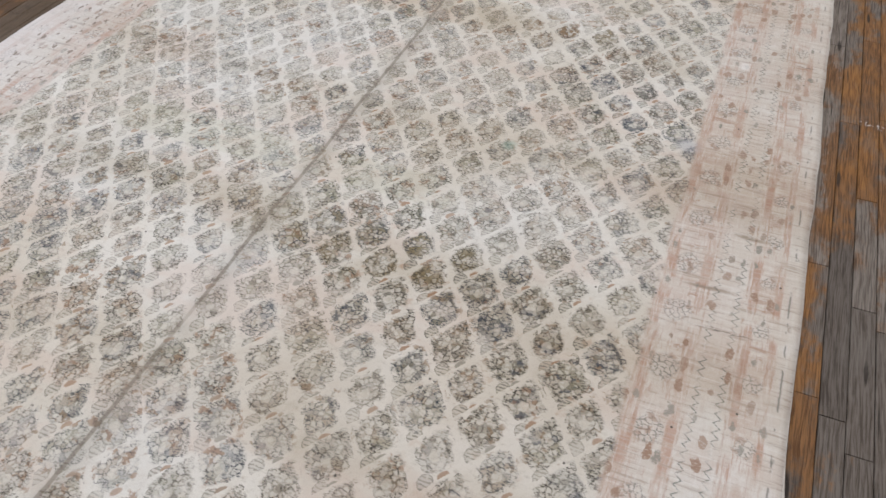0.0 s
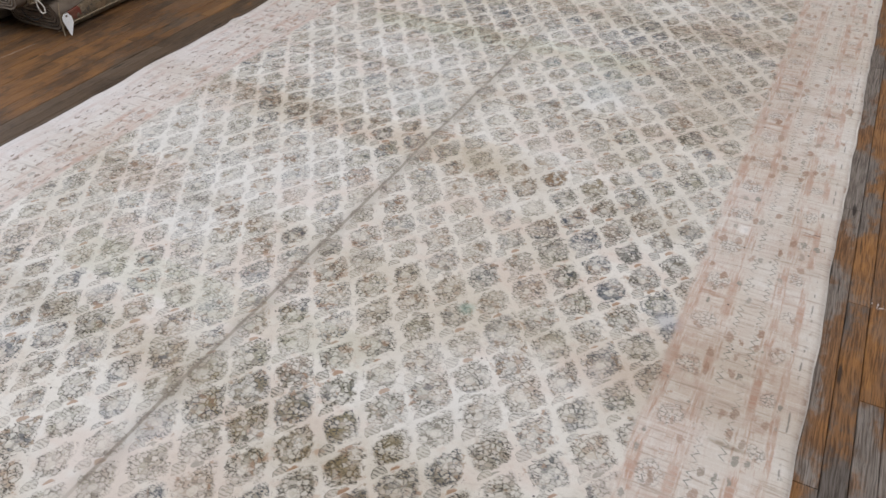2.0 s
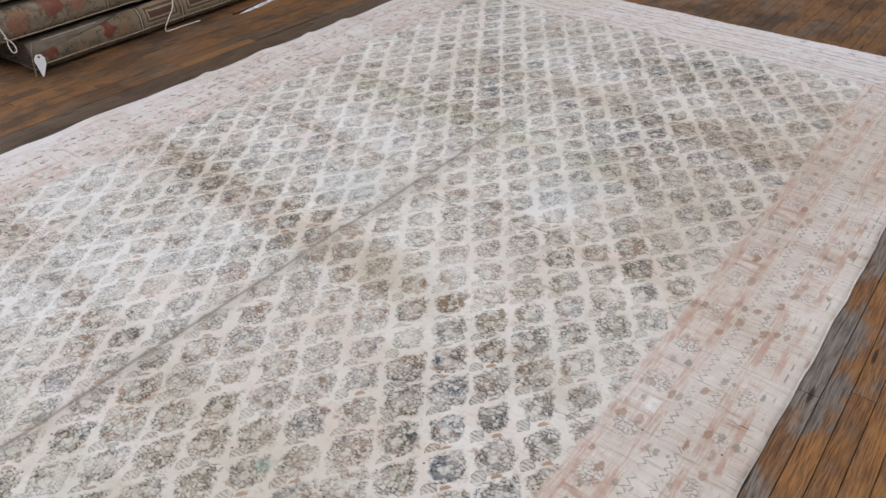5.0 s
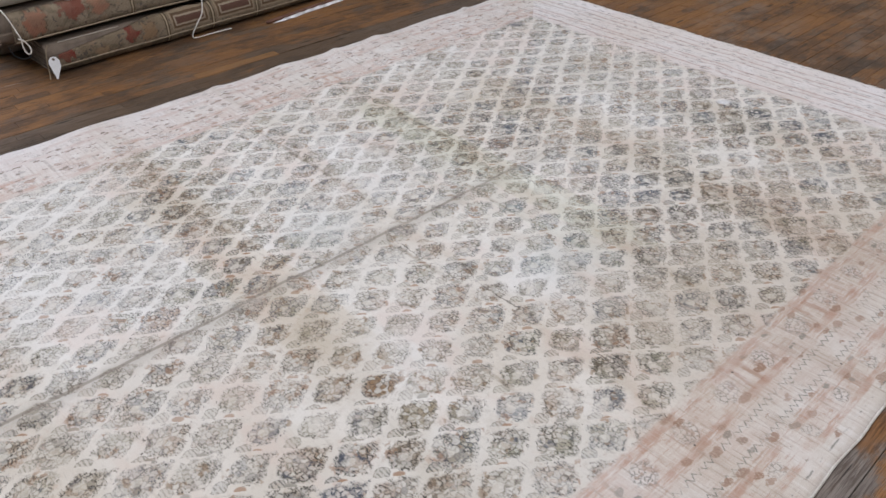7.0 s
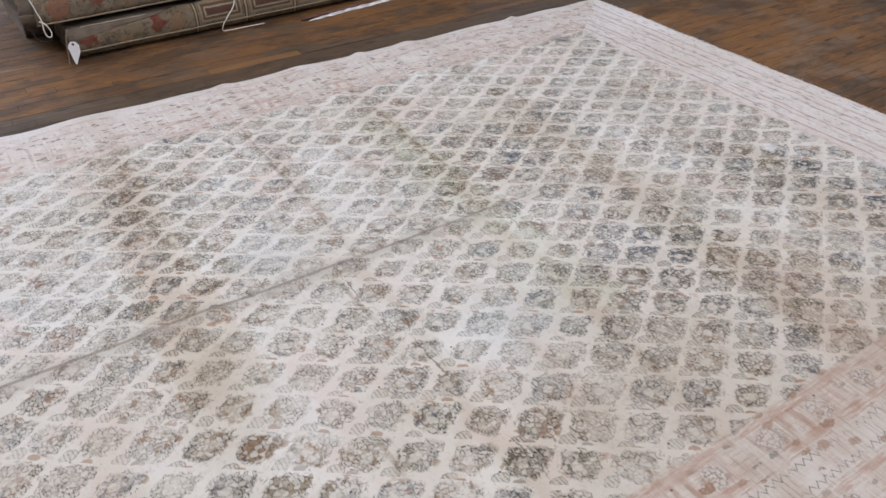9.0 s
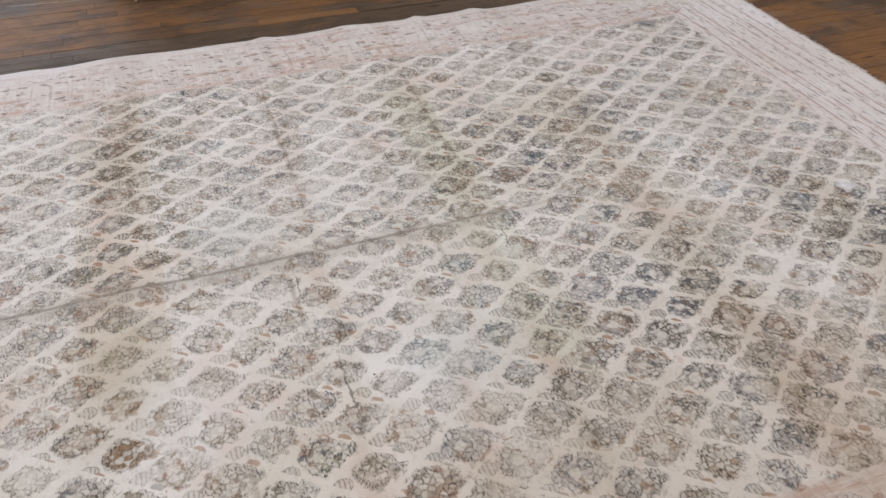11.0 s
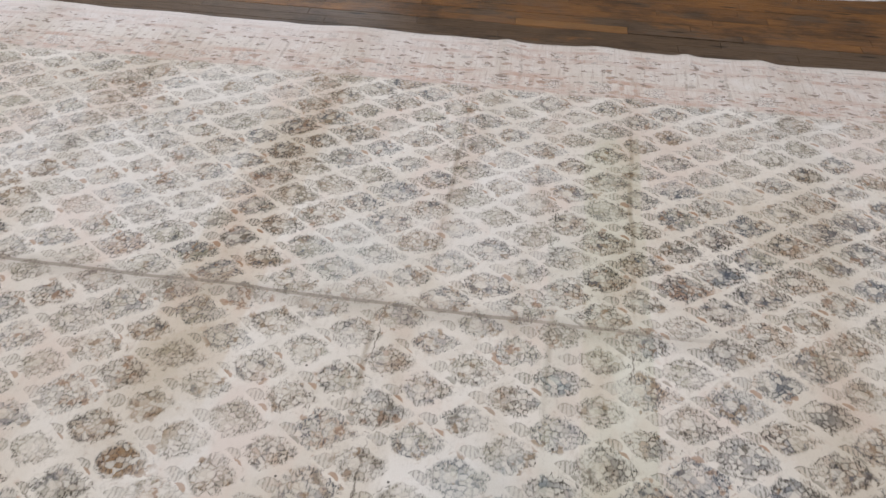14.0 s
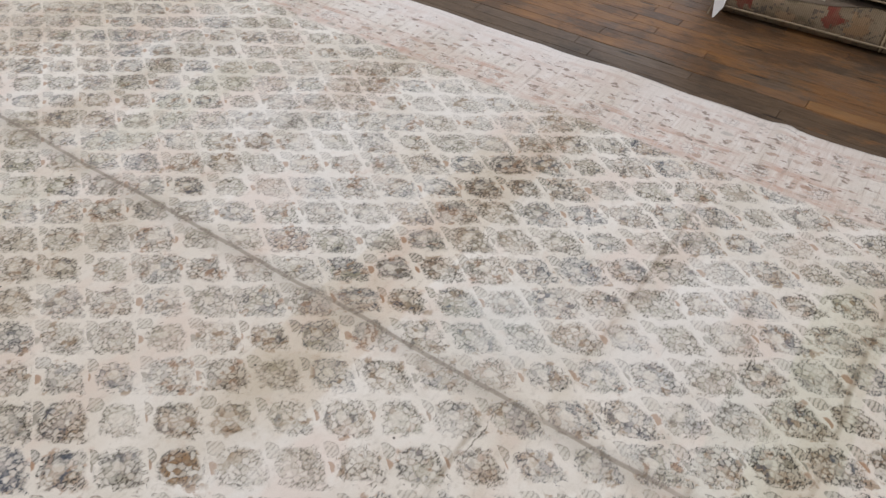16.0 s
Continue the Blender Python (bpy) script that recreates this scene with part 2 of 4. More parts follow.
    for bx, by, br, ry, dye, amount in ((-0.884, 3.488, 0.065, 0.075, (0.150, 0.205, 0.245), 0.75), (-0.649, 3.441, 0.065, 0.075, (0.150, 0.200, 0.240), 0.70), (-1.47, 4.33, 0.18, 0.16, (0.060, 0.075, 0.115), 0.60), (-0.60, 4.815, 0.30, 0.050, (0.035, 0.045, 0.080), 0.85), (-0.97, 4.08, 0.12, 0.10, (0.060, 0.070, 0.090), 0.60), (-0.60, 3.98, 0.12, 0.12, (0.070, 0.085, 0.130), 0.55), (-0.74, 1.31, 0.42, 0.13, (0.240, 0.190, 0.095), 0.80), (-0.46, 2.66, 0.26, 0.08, (0.245, 0.195, 0.100), 0.65), (-1.62, 2.73, 0.30, 0.10, (0.200, 0.165, 0.110), 0.45), (-1.42, 1.91, 0.12, 0.08, (0.270, 0.165, 0.085), 0.75), (-0.61, 2.61, 0.13, 0.09, (0.255, 0.140, 0.062), 0.85)):
        g = spread(t, p, bx, by, br, ry)
        col = blend(t, col, dye, g.step(1.1, 0.55) * body * g1.step(0.25, 0.50) * left * amount)
    col = blend(t, col, blend(t, (0.270, 0.190, 0.125), (0.310, 0.195, 0.130), s3.step(0.60, 0.66)), brown * d.step(0.016, 0.004) * g1.step(0.15, 0.40) * r1.step(0.20, 0.35) * 0.75)
    eye = (lx * lx / (0.012 ** 2) + (ly + 0.006) * (ly + 0.006) / (0.014 ** 2)) + (g3 - 0.5) * 0.8
    rosette = eye.step(1.3, 0.8) * r2.gt(0.35)
    ring = (eye - 1.5).abs().step(0.8, 0.2) * r2.gt(0.35)
    col = blend(t, col, (0.62, 0.59, 0.54), body * rosette * 0.50)
    col = blend(t, col, (0.62, 0.60, 0.56), body * g3.step(0.44, 0.36) * edge.step(0.14, 0.30) * 0.48)
    dark = blend(t, (0.048, 0.043, 0.036), (0.034, 0.046, 0.066), r1.step(0.55, 0.85))
    dash = knots.step(0.49, 0.54)
    lines = (edge.step(0.25, 0.11) * dash).max(edge.step(0.13, 0.04) * knots.step(0.36, 0.44) * 0.52)
    lines2 = knots.step(0.57, 0.61) * g2.step(0.40, 0.55)
    ink = lines.max(lines2 * 0.50).max(ring * knots.step(0.40, 0.55) * 0.6)
    col = blend(t, col, dark, body * (1.0 - rosette * 0.8) * ink * (0.50 + 0.60 * depth).min(1.0) * (0.35 + 0.65 * left) * (0.38 + 0.62 * held))
    col = blend(t, col, dark, rim * dash * (0.25 + 0.6 * depth) * (0.3 + 0.7 * left))
    foot_tint = blend(t, tint, cream, 0.55)
    col = blend(t, col, foot_tint, foot * (1.0 - body) * (0.2 + 0.6 * depth))
    col = blend(t, col, (0.13, 0.125, 0.11), ladder * knots.step(0.38, 0.52) * (0.30 + 0.55 * depth) * (0.4 + 0.6 * left))
    sprig_col = blend(t, (0.34, 0.220, 0.150), (0.29, 0.275, 0.245), s1.step(0.4, 0.6))
    col = blend(t, col, sprig_col, sprig * (1.0 - body) * (0.60 + 0.40 * depth))

    # ---- border: distance from the outer edge, and the way along it ----
    ew, ee, en, es = x - RUG_W, RUG_E - x, (RUG_N - y) * 0.86, y - RUG_S
    side = ew.min(ee)
    end = en.min(es)
    e0 = side.min(end)
    along_y = side.lt(end)
    s = y * along_y + x * (1.0 - along_y)
    e = e0 + (wa - 0.5) * 0.014 + (fa - 0.5) * 0.005
    in_border = (e + (wear - 0.5) * 0.060 + (soft - 0.5) * 0.030).step(0.370, 0.350)
    west = ew.lt(0.6)
    pinkness = noisy(t, p, 4.5, 4.0, 0.6)
    bc = blend(t, (0.595, 0.556, 0.518), (0.560, 0.488, 0.450), pinkness.step(0.35, 0.68))
    bc = blend(t, bc, (0.660, 0.635, 0.615), wear.step(0.47, 0.66) * 0.75)
    rose = blend(t, (0.470, 0.325, 0.265), (0.420, 0.285, 0.215), noisy(t, p, 14.0, 3.0).step(0.4, 0.6))
    streak = noisy(t, vec(t, x * 5.0 + 30.0, y * 5.0, 0.0), 3.2, 4.0, 0.7)
    inner_band = e.bump_at(0.295, 0.070).step(0.0, 0.25)
    outer_band = e.bump_at(0.088, 0.050).step(0.0, 0.25)
    bc = blend(t, bc, rose, inner_band * streak.step(0.44, 0.66) * 0.32)
    bc = blend(t, bc, rose, outer_band * streak.step(0.44, 0.68) * 0.38)
    # wefts laid bare across the sides
    bare = noisy(t, vec(t, x * 0.8 + 4.0, y * 11.0, 3.0), 9.0, 4.0, 0.65)
    bc = blend(t, bc, (0.345, 0.285, 0.240), bare.step(0.53, 0.67) * 0.62)
    bc = blend(t, bc, (0.670, 0.655, 0.640), bare.step(0.48, 0.32) * 0.65)
    lines_e = e.bump_at(0.230, 0.005).max(e.bump_at(0.358, 0.006)).max(e.bump_at(0.136, 0.005))
    bc = blend(t, bc, (0.40, 0.275, 0.215), lines_e * streak.step(0.38, 0.56) * wear.step(0.34, 0.54) * 0.75)
    # rose strips on both sides of each guard band, worn away in places
    bar_run = noisy(t, vec(t, s * 5.5, (e * 9.0).floor(), 2.0), 1.0, 2.0)
    thread = noisy(t, vec(t, e * 9.0, s * 0.9, 11.0), 16.0, 3.0, 0.65)
    bc = blend(t, bc, (0.470, 0.345, 0.295), thread.step(0.54, 0.66) * inner_band.max(outer_band).max(0.35) * (1.0 - 0.6 * west) * 0.56)
    bc = blend(t, bc, (0.665, 0.640, 0.630), thread.step(0.44, 0.34) * 0.45)
    strips = (e.bump_at(0.340, 0.022).max(e.bump_at(0.247, 0.018)).max(e.bump_at(0.119, 0.016)).max(e.bump_at(0.058, 0.014))).step(0.0, 0.5)
    bc = blend(t, bc, (0.430, 0.270, 0.205), strips * (bar_run + (thread - 0.5) * 0.4).step(0.40, 0.58) * (0.25 + 0.75 * left) * (0.45 + 0.55 * bare.step(0.62, 0.44)) * 0.90)
    # boxed flowers along the guard bands: bars across, a pale drawn flower between
    for centre, half, shift, pitch in ((0.294, 0.040, 0.0, 0.186), (0.088, 0.026, 0.07, 0.172)):
        along = (((s + shift + (soft - 0.5) * 0.08) / pitch).fract() - 0.5).abs() * pitch
        across = (e - centre + (wear - 0.5) * 0.020).abs()
        mark = (bar_run + (brown - 0.5) * 0.10).step(0.44, 0.54)
        bar_x = (along - 0.068).abs().step(0.013, 0.006) * across.step(half, half - 0.006)
        bc = blend(t, bc, (0.365, 0.225, 0.160), bar_x * mark * left * bare.step(0.60, 0.44) * 0.75)
        bloom = ((along * along + across * across * 1.3) ** 0.5 + (g1 - 0.5) * 0.010) / half
        bc = blend(t, bc, (0.630, 0.590, 0.565), bloom.step(0.95, 0.60) * 0.40)
        bc = blend(t, bc, (0.140, 0.138, 0.130), (edge.step(0.22, 0.06) * bloom.step(1.05, 0.80)).max(bloom.bump_at(0.85, 0.12) * 0.6) * knots.step(0.40, 0.54) * (0.35 + 0.65 * left) * 0.72)
        bc = blend(t, bc, (0.330, 0.205, 0.145), bloom.step(1.35, 0.9) * brown * 0.45)
    # zigzag lines
    tri = ((s / 0.026).fract() - 0.5).abs() * 0.032
    zig = (e - 0.146 - tri).abs().step(0.0040, 0.0012).max((e - 0.202 - tri).abs().step(0.0040, 0.0012))
    bc = blend(t, bc, (0.150, 0.165, 0.150), zig * knots.step(0.36, 0.52) * streak.step(0.30, 0.48) * wear.step(0.36, 0.54) * (0.78 - 0.60 * west))
    # small leaves and flowers in the bands
    bv = vec(t, s * 0.8 + (wa - 0.5) * 0.05, e * 1.5 + (soft - 0.5) * 0.05, 5.0)
    far = cells(t, bv, 19.0, "F1", "Distance", 0.8)
    w1, w2, w3 = parts_of(t, cells(t, bv, 19.0, "F1", "Color", 0.8))
    calm = 1.0 - e.bump_at(0.014, 0.018)
    leaf = (far + (wear - 0.5) * 1.1 + (fa - 0.5) * 0.4 + (w2 - 0.5) * 0.16).step(0.25, 0.15) * w1.gt(0.66)
    leaf_col = blend(t, (0.330, 0.220, 0.165), (0.275, 0.265, 0.240), w2.step(0.45, 0.6))
    bc = blend(t, bc, leaf_col, leaf * calm * knots.step(0.25, 0.50).max(0.45) * (0.60 + 0.40 * w3))
    bc = blend(t, bc, (0.15, 0.15, 0.14), e.bump_at(0.030, 0.004) * noisy(t, p, 26.0, 2.0).step(0.50, 0.58) * 0.75)
    tick = ((y + (wb - 0.5) * 0.03) / 0.148).fract()
    tick = (tick - 0.5).abs().step(0.055, 0.02) * noisy(t, p, 34.0, 2.0).step(0.47, 0.56) * west * ew.bump_at(0.20, 0.17)
    bc = blend(t, bc, (0.27, 0.235, 0.20), tick * 0.6)
    # the west side is washed out, palest along the edge
    # the bluish tint of this tone paints in sheen from the windows
    bc = blend(t, bc, (0.640, 0.605, 0.610), west * (0.16 + 0.42 * ew.step(0.22, 0.06)) * y.step(3.9, 2.6).max(0.40))
    north = en.step(0.40, 0.34) * along_y.step(1.0, 0.0)
    flecks = noisy(t, vec(t, x * 2.0, y * 0.9, 19.0), 24.0, 3.0, 0.6)
    bc = blend(t, bc, (0.235, 0.185, 0.160), west * flecks.step(0.585, 0.64) * ew.step(0.03, 0.09) * 0.90)
    bc = blend(t, bc, (0.450, 0.300, 0.250), west * ew.bump_at(0.310, 0.050).step(0.1, 0.4) * flecks.step(0.46, 0.34) * 0.55)
    bc = blend(t, bc, (0.690, 0.660, 0.660), north * (0.60 + 0.25 * en.step(0.20, 0.05)))
    rules = e.bump_at(0.080, 0.007).max(e.bump_at(0.128, 0.007)).max(e.bump_at(0.165, 0.006)).max(e.bump_at(0.242, 0.007)).max(e.bump_at(0.270, 0.006)).max(e.bump_at(0.318, 0.008))
    bc = blend(t, bc, (0.400, 0.285, 0.245), north * rules * streak.step(0.34, 0.52) * 0.90)
    bits = noisy(t, vec(t, x * 0.55, y * 2.6, 17.0), 30.0, 3.0, 0.6).step(0.57, 0.64)
    bc = blend(t, bc, (0.170, 0.155, 0.150), north * bits * 0.70)
    col = blend(t, col, bc, in_border)

    # ---- wear, dirt and painted shade of the whole ----
    # broad beige and grey casts
    cast = noisy(t, vec(t, x, y, 6.0), 1.1, 3.0)
    col = blend(t, col, (0.86, 0.80, 0.72), cast.step(0.45, 0.66) * 0.55, "MULTIPLY")
    # beige ovals that also paint in shade, with a shadow band at y 1.95
    for bx, by, rx, ry, amount in ((-0.20, 3.80, 0.60, 0.80, 0.60), (0.25, 3.60, 0.35, 1.6, 0.22), (0.22, 1.95, 0.40, 0.20, 0.75), (0.26, 1.75, 0.50, 0.85, 0.28), (0.22, 2.66, 0.30, 0.14, 0.30), (-0.45, 0.95, 0.65, 0.55, 0.45)):
        g = spread(t, p, bx, by, rx, ry) + (soft - 0.5) * 0.7
        col = blend(t, col, (0.80, 0.74, 0.675), g.step(1.05, 0.45) * amount, "MULTIPLY")
    for y0, y1, x0, x1, tone in ((3.565, 3.735, -1.95, -0.45, (0.90, 0.925, 0.865)), (3.475, 3.565, -1.50, -0.40, (0.95, 0.975, 0.965)), (4.02, 4.34, -1.75, -0.30, (0.945, 0.925, 0.895)), (2.52, 2.74, -2.00, -0.70, (0.93, 0.895, 0.85)), (1.52, 1.66, -1.90, -0.60, (0.925, 0.935, 0.90)), (4.55, 4.70, -1.80, -0.50, (0.93, 0.93, 0.92))):
        inside = ((y + (soft - 0.5) * 0.030 - (y0 + y1) / 2).abs() - (y1 - y0) / 2).step(0.004, -0.006) * ((x - (x0 + x1) / 2).abs() - (x1 - x0) / 2 + (wear - 0.5) * 0.8).step(0.10, -0.15)
        col = blend(t, col, tone, inside * 0.9, "MULTIPLY")
    stain = stain * (1.0 - in_border * 0.35)
    col = blend(t, col, (0.77, 0.725, 0.65), stain * 0.9, "MULTIPLY")
    col = blend(t, col, (0.185, 0.142, 0.108), stain * body * left * 0.22)
    # thin lines where the warp shows, along the wefts
    bare2 = thin.step(0.64, 0.72) * patch.step(0.42, 0.55)
    col = blend(t, col, (0.30, 0.275, 0.235), bare2 * 0.32)
    # straight creases pressed in across the width, their shade darkened into the colour
    press_shade, bent = None, vec(t, x, y + (soft - 0.5) * 0.030 + x * 0.02)
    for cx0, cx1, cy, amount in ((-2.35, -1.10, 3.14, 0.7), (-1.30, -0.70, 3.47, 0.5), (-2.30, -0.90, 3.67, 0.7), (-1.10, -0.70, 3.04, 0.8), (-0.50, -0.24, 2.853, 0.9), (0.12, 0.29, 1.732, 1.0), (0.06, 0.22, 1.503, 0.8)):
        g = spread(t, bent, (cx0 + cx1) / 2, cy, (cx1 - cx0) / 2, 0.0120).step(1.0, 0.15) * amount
        press_shade = g if press_shade is None else press_shade.max(g)
    press_shade = press_shade * wear.step(0.30, 0.52)
    col = blend(t, col, (0.50, 0.44, 0.37), press_shade * 0.85, "MULTIPLY")
    # short splits
    split, torn = None, vec(t, x, y + (soft - 0.5) * 0.05 + (fb - 0.5) * 0.014)
    for x0, x1, sy in ((-1.05, -0.87, 3.08), (-0.76, -0.40, 3.112), (-1.06, -0.89, 3.685), (-0.57, -0.40, 3.70), (-0.33, -0.09, 3.125), (-0.20, 0.12, 2.705), (0.24, 0.34, 2.675), (-0.12, 0.01, 2.45), (-0.15, -0.04, 1.98), (0.05, 0.30, 1.36)):
        g = spread(t, torn, (x0 + x1) / 2, sy, (x1 - x0) / 2, 0.0032).step(1.0, 0.35)
        split = g if split is None else split.max(g)
    col = blend(t, col, (0.085, 0.070, 0.055), split * knots.step(0.32, 0.5) * wear.step(0.36, 0.56) * 0.75)
    # the crease down the middle, its shade painted as a line and offset halo
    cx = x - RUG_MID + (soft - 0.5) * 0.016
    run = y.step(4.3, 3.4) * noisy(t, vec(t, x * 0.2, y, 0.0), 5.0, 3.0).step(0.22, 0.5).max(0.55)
    mid_shade = cx.abs().step(0.0095, 0.003) * run * 0.72
    side_shade = (cx - 0.01).abs().step(0.055, 0.0) * run * 0.30
    col = blend(t, col, (0.185, 0.155, 0.125), mid_shade.max(side_shade))
    # blue and green flushes in the wool
    for bx, by, br, tone, amount in ((-0.60, 3.38, 0.17, (0.42, 0.50, 0.52), 0.16), (-0.546, 1.876, 0.034, (0.17, 0.32, 0.27), 0.60), (-1.25, 2.95, 0.22, (0.50, 0.55, 0.57), 0.22), (-0.855, 4.822, 0.040, (0.74, 0.74, 0.76), 0.70), (-2.15, 4.888, 0.060, (0.035, 0.045, 0.07), 1.0), (-0.02, 2.08, 0.05, (0.20, 0.23, 0.32), 0.35)):
        g = spread(t, p, bx, by, br, br)
        col = blend(t, col, tone, g.step(1.0, 0.32) * amount * soft.step(0.25, 0.6))
    # pale darned patches in the border
    for bx, by, hx, hy, tone in ((0.090, 2.610, 0.015, 0.022, (0.74, 0.72, 0.71)), (0.052, 3.304, 0.035, 0.050, (0.66, 0.60, 0.58))):
        inside = ((x - bx).abs() - hx).max((y - by).abs() - hy) + (fa - 0.5) * 0.012
        col = blend(t, col, tone, inside.step(0.008, -0.006) * (0.6 if hx < 0.02 else 0.22))
    # specks
    speck = cells(t, p, 3.7, "F1", "Distance")
    col = blend(t, col, (0.06, 0.055, 0.05), speck.step(0.014, 0.009) * 0.85)
    # knotted grain of the wool
    grain = noisy(t, vec(t, x, y * 2.2, 0.0), 420.0, 2.0, 0.7)
    col = blend(t, col, (0.80, 0.785, 0.765), grain.step(0.62, 0.36) * 0.5, "MULTIPLY")
    h = grain * 0.35 + knots * 0.35 + soft * 0.7 + wear * 0.5
    sh.inputs["Sheen Weight"].default_value = 0.12
    return finish(m, t, sh, col, 0.93, h, 0.004, 0.6, spec=0.12)


def plank_material():
    m, t, sh = begin("worn_strip_floor")
    geo = t.nodes.new("ShaderNodeNewGeometry")
    info = t.nodes.new("ShaderNodeObjectInfo")
    one = (Ex(t, geo.outputs["Random Per Island"]) + Ex(t, info.outputs["Random"])).fract()
    two = (one * 17.31).fract()
    three = (one * 41.77).fract()
    px, py, pz = parts_of(t, Ex(t, geo.outputs["Position"]))
    shifted = vec(t, px + one * 31.0, py + two * 57.0, pz)
    sx, sy, sz = parts_of(t, shifted)
    bend = noisy(t, vec(t, sx * 1.0, sy * 0.35, 0.0), 7.0, 3.0)
    grain = noisy(t, vec(t, sx * 1.0 + bend * 0.03, sy * 0.045, 0.0), 210.0, 4.0, 0.65)
    rings = ((sx * 300.0 + bend * 26.0 + sy * 2.0).sin()).step(-0.4, 0.9)
    patch = noisy(t, vec(t, px * 1.1, py * 0.60, one * 0.35), 6.0, 6.0, 0.70)
    big = noisy(t, vec(t, px, py, 4.0), 0.9, 3.0)
    west = px.step(-2.2, -2.6).max(py.step(5.3, 5.6))
    grey = blend(t, blend(t, (0.094, 0.078, 0.068), (0.205, 0.176, 0.156), two), (0.098, 0.062, 0.035), west * 0.85)
    amber = blend(t, blend(t, (0.245, 0.116, 0.038), (0.180, 0.090, 0.038), three), (0.150, 0.078, 0.036), west * 0.65)
    # varnish left in mottled islands that run on from board to board
    isle, rub2, dusk = parts_of(t, noisy(t, vec(t, px * 1.0, py * 0.55, one * 0.10), 4.6, 6.0, 0.68, colour=True))
    wall_side = px.step(-2.72, -2.66) * px.step(-2.30, -2.40)
    lean = isle * 0.7 + patch * 0.3 + (one - 0.5) * 0.10 + (big - 0.5) * 0.25 + west * 0.12 - wall_side * 0.24 + px.step(0.30, 0.48) * (py.step(1.5, 2.4) * 0.10 - 0.02)
    col = blend(t, grey, amber, lean.step(0.49, 0.57) * 0.92)
    col = blend(t, col, (0.300, 0.135, 0.034), lean.step(0.57, 0.68) * (0.55 - 0.22 * west))
    # darker, dirtier ground where the finish is gone
    col = blend(t, col, (0.050, 0.033, 0.022), west * dusk.step(0.48, 0.62) * 0.68)
    col = blend(t, col, (0.34, 0.29, 0.25), grain.step(0.60, 0.36) * (0.85 - 0.30 * west), "MULTIPLY")
    chip = cells(t, vec(t, px * 1.0, py * 0.16, 0.5), 7.0, "F1", "Distance")
    col = blend(t, col, (0.018, 0.013, 0.010), (chip + (grain - 0.5) * 0.05).step(0.055, 0.025) * 0.9)
    col = blend(t, col, (0.150, 0.132, 0.118), rub2.step(0.56, 0.66) * (0.30 - 0.16 * west))
    col = blend(t, col, (0.66, 0.62, 0.58), rings * (0.45 - 0.28 * west) * (0.4 + 0.6 * three), "MULTIPLY")
    # dark checks along the grain, pale scuffs across it
    check = noisy(t, vec(t, sx, sy * 0.03, 2.0), 120.0, 2.0).step(0.66, 0.73)
    col = blend(t, col, (0.015, 0.012, 0.010), check * 0.75)
    board = ((px + 2.7250).abs() - 0.0285).max((py - 3.505).abs() - 0.2245)
    col = blend(t, col, (0.25, 0.135, 0.052), board.step(0.001, -0.001) * 0.35)
    scratch = (px + 3.243 - (py - 2.45) * 0.08 + (bend - 0.5) * 0.02).abs().step(0.0035, 0.001) * (py - 2.45).abs().step(0.22, 0.17)
    col = blend(t, col, (0.34, 0.30, 0.27), scratch * 0.7)
    rub = (py + px * 0.2 - 2.535).abs().step(0.028, 0.006) * px.step(0.46, 0.50) * px.step(0.72, 0.64)
    rub = rub * noisy(t, vec(t, px * 1.6 + py, py - px, 0.0), 42.0, 2.0).step(0.55, 0.63)
    col = blend(t, col, (0.55, 0.53, 0.52), rub * 0.8)
    north = py.step(5.3, 5.6) * px.step(-2.9, -2.2)
    col = blend(t, col, (0.205, 0.160, 0.125), north * rub2.step(0.48, 0.64) * 0.30)
    rough = 0.50 + 0.22 * patch + grain * 0.10
    h = grain * 0.5 + rings * 0.12 - check * 0.8 + patch * 0.5
    return finish(m, t, sh, col, rough, h, 0.0018, 0.7, spec=0.22)


def plain_material(name, base, other, scale=30.0, rough=0.85, depth=0.001, spec=0.25):
    m, t, sh = begin(name)
    p = place(t)
    n1, n2 = noisy(t, p, scale, 4.0), noisy(t, p, scale * 9.0, 3.0)
    col = blend(t, base, other, n1.step(0.35, 0.65))
    col = blend(t, col, (0.8, 0.8, 0.8), n2.step(0.6, 0.35) * 0.5, "MULTIPLY")
    return finish(m, t, sh, col, rough, n1 * 0.6 + n2 * 0.4, depth, 0.6, spec=spec)


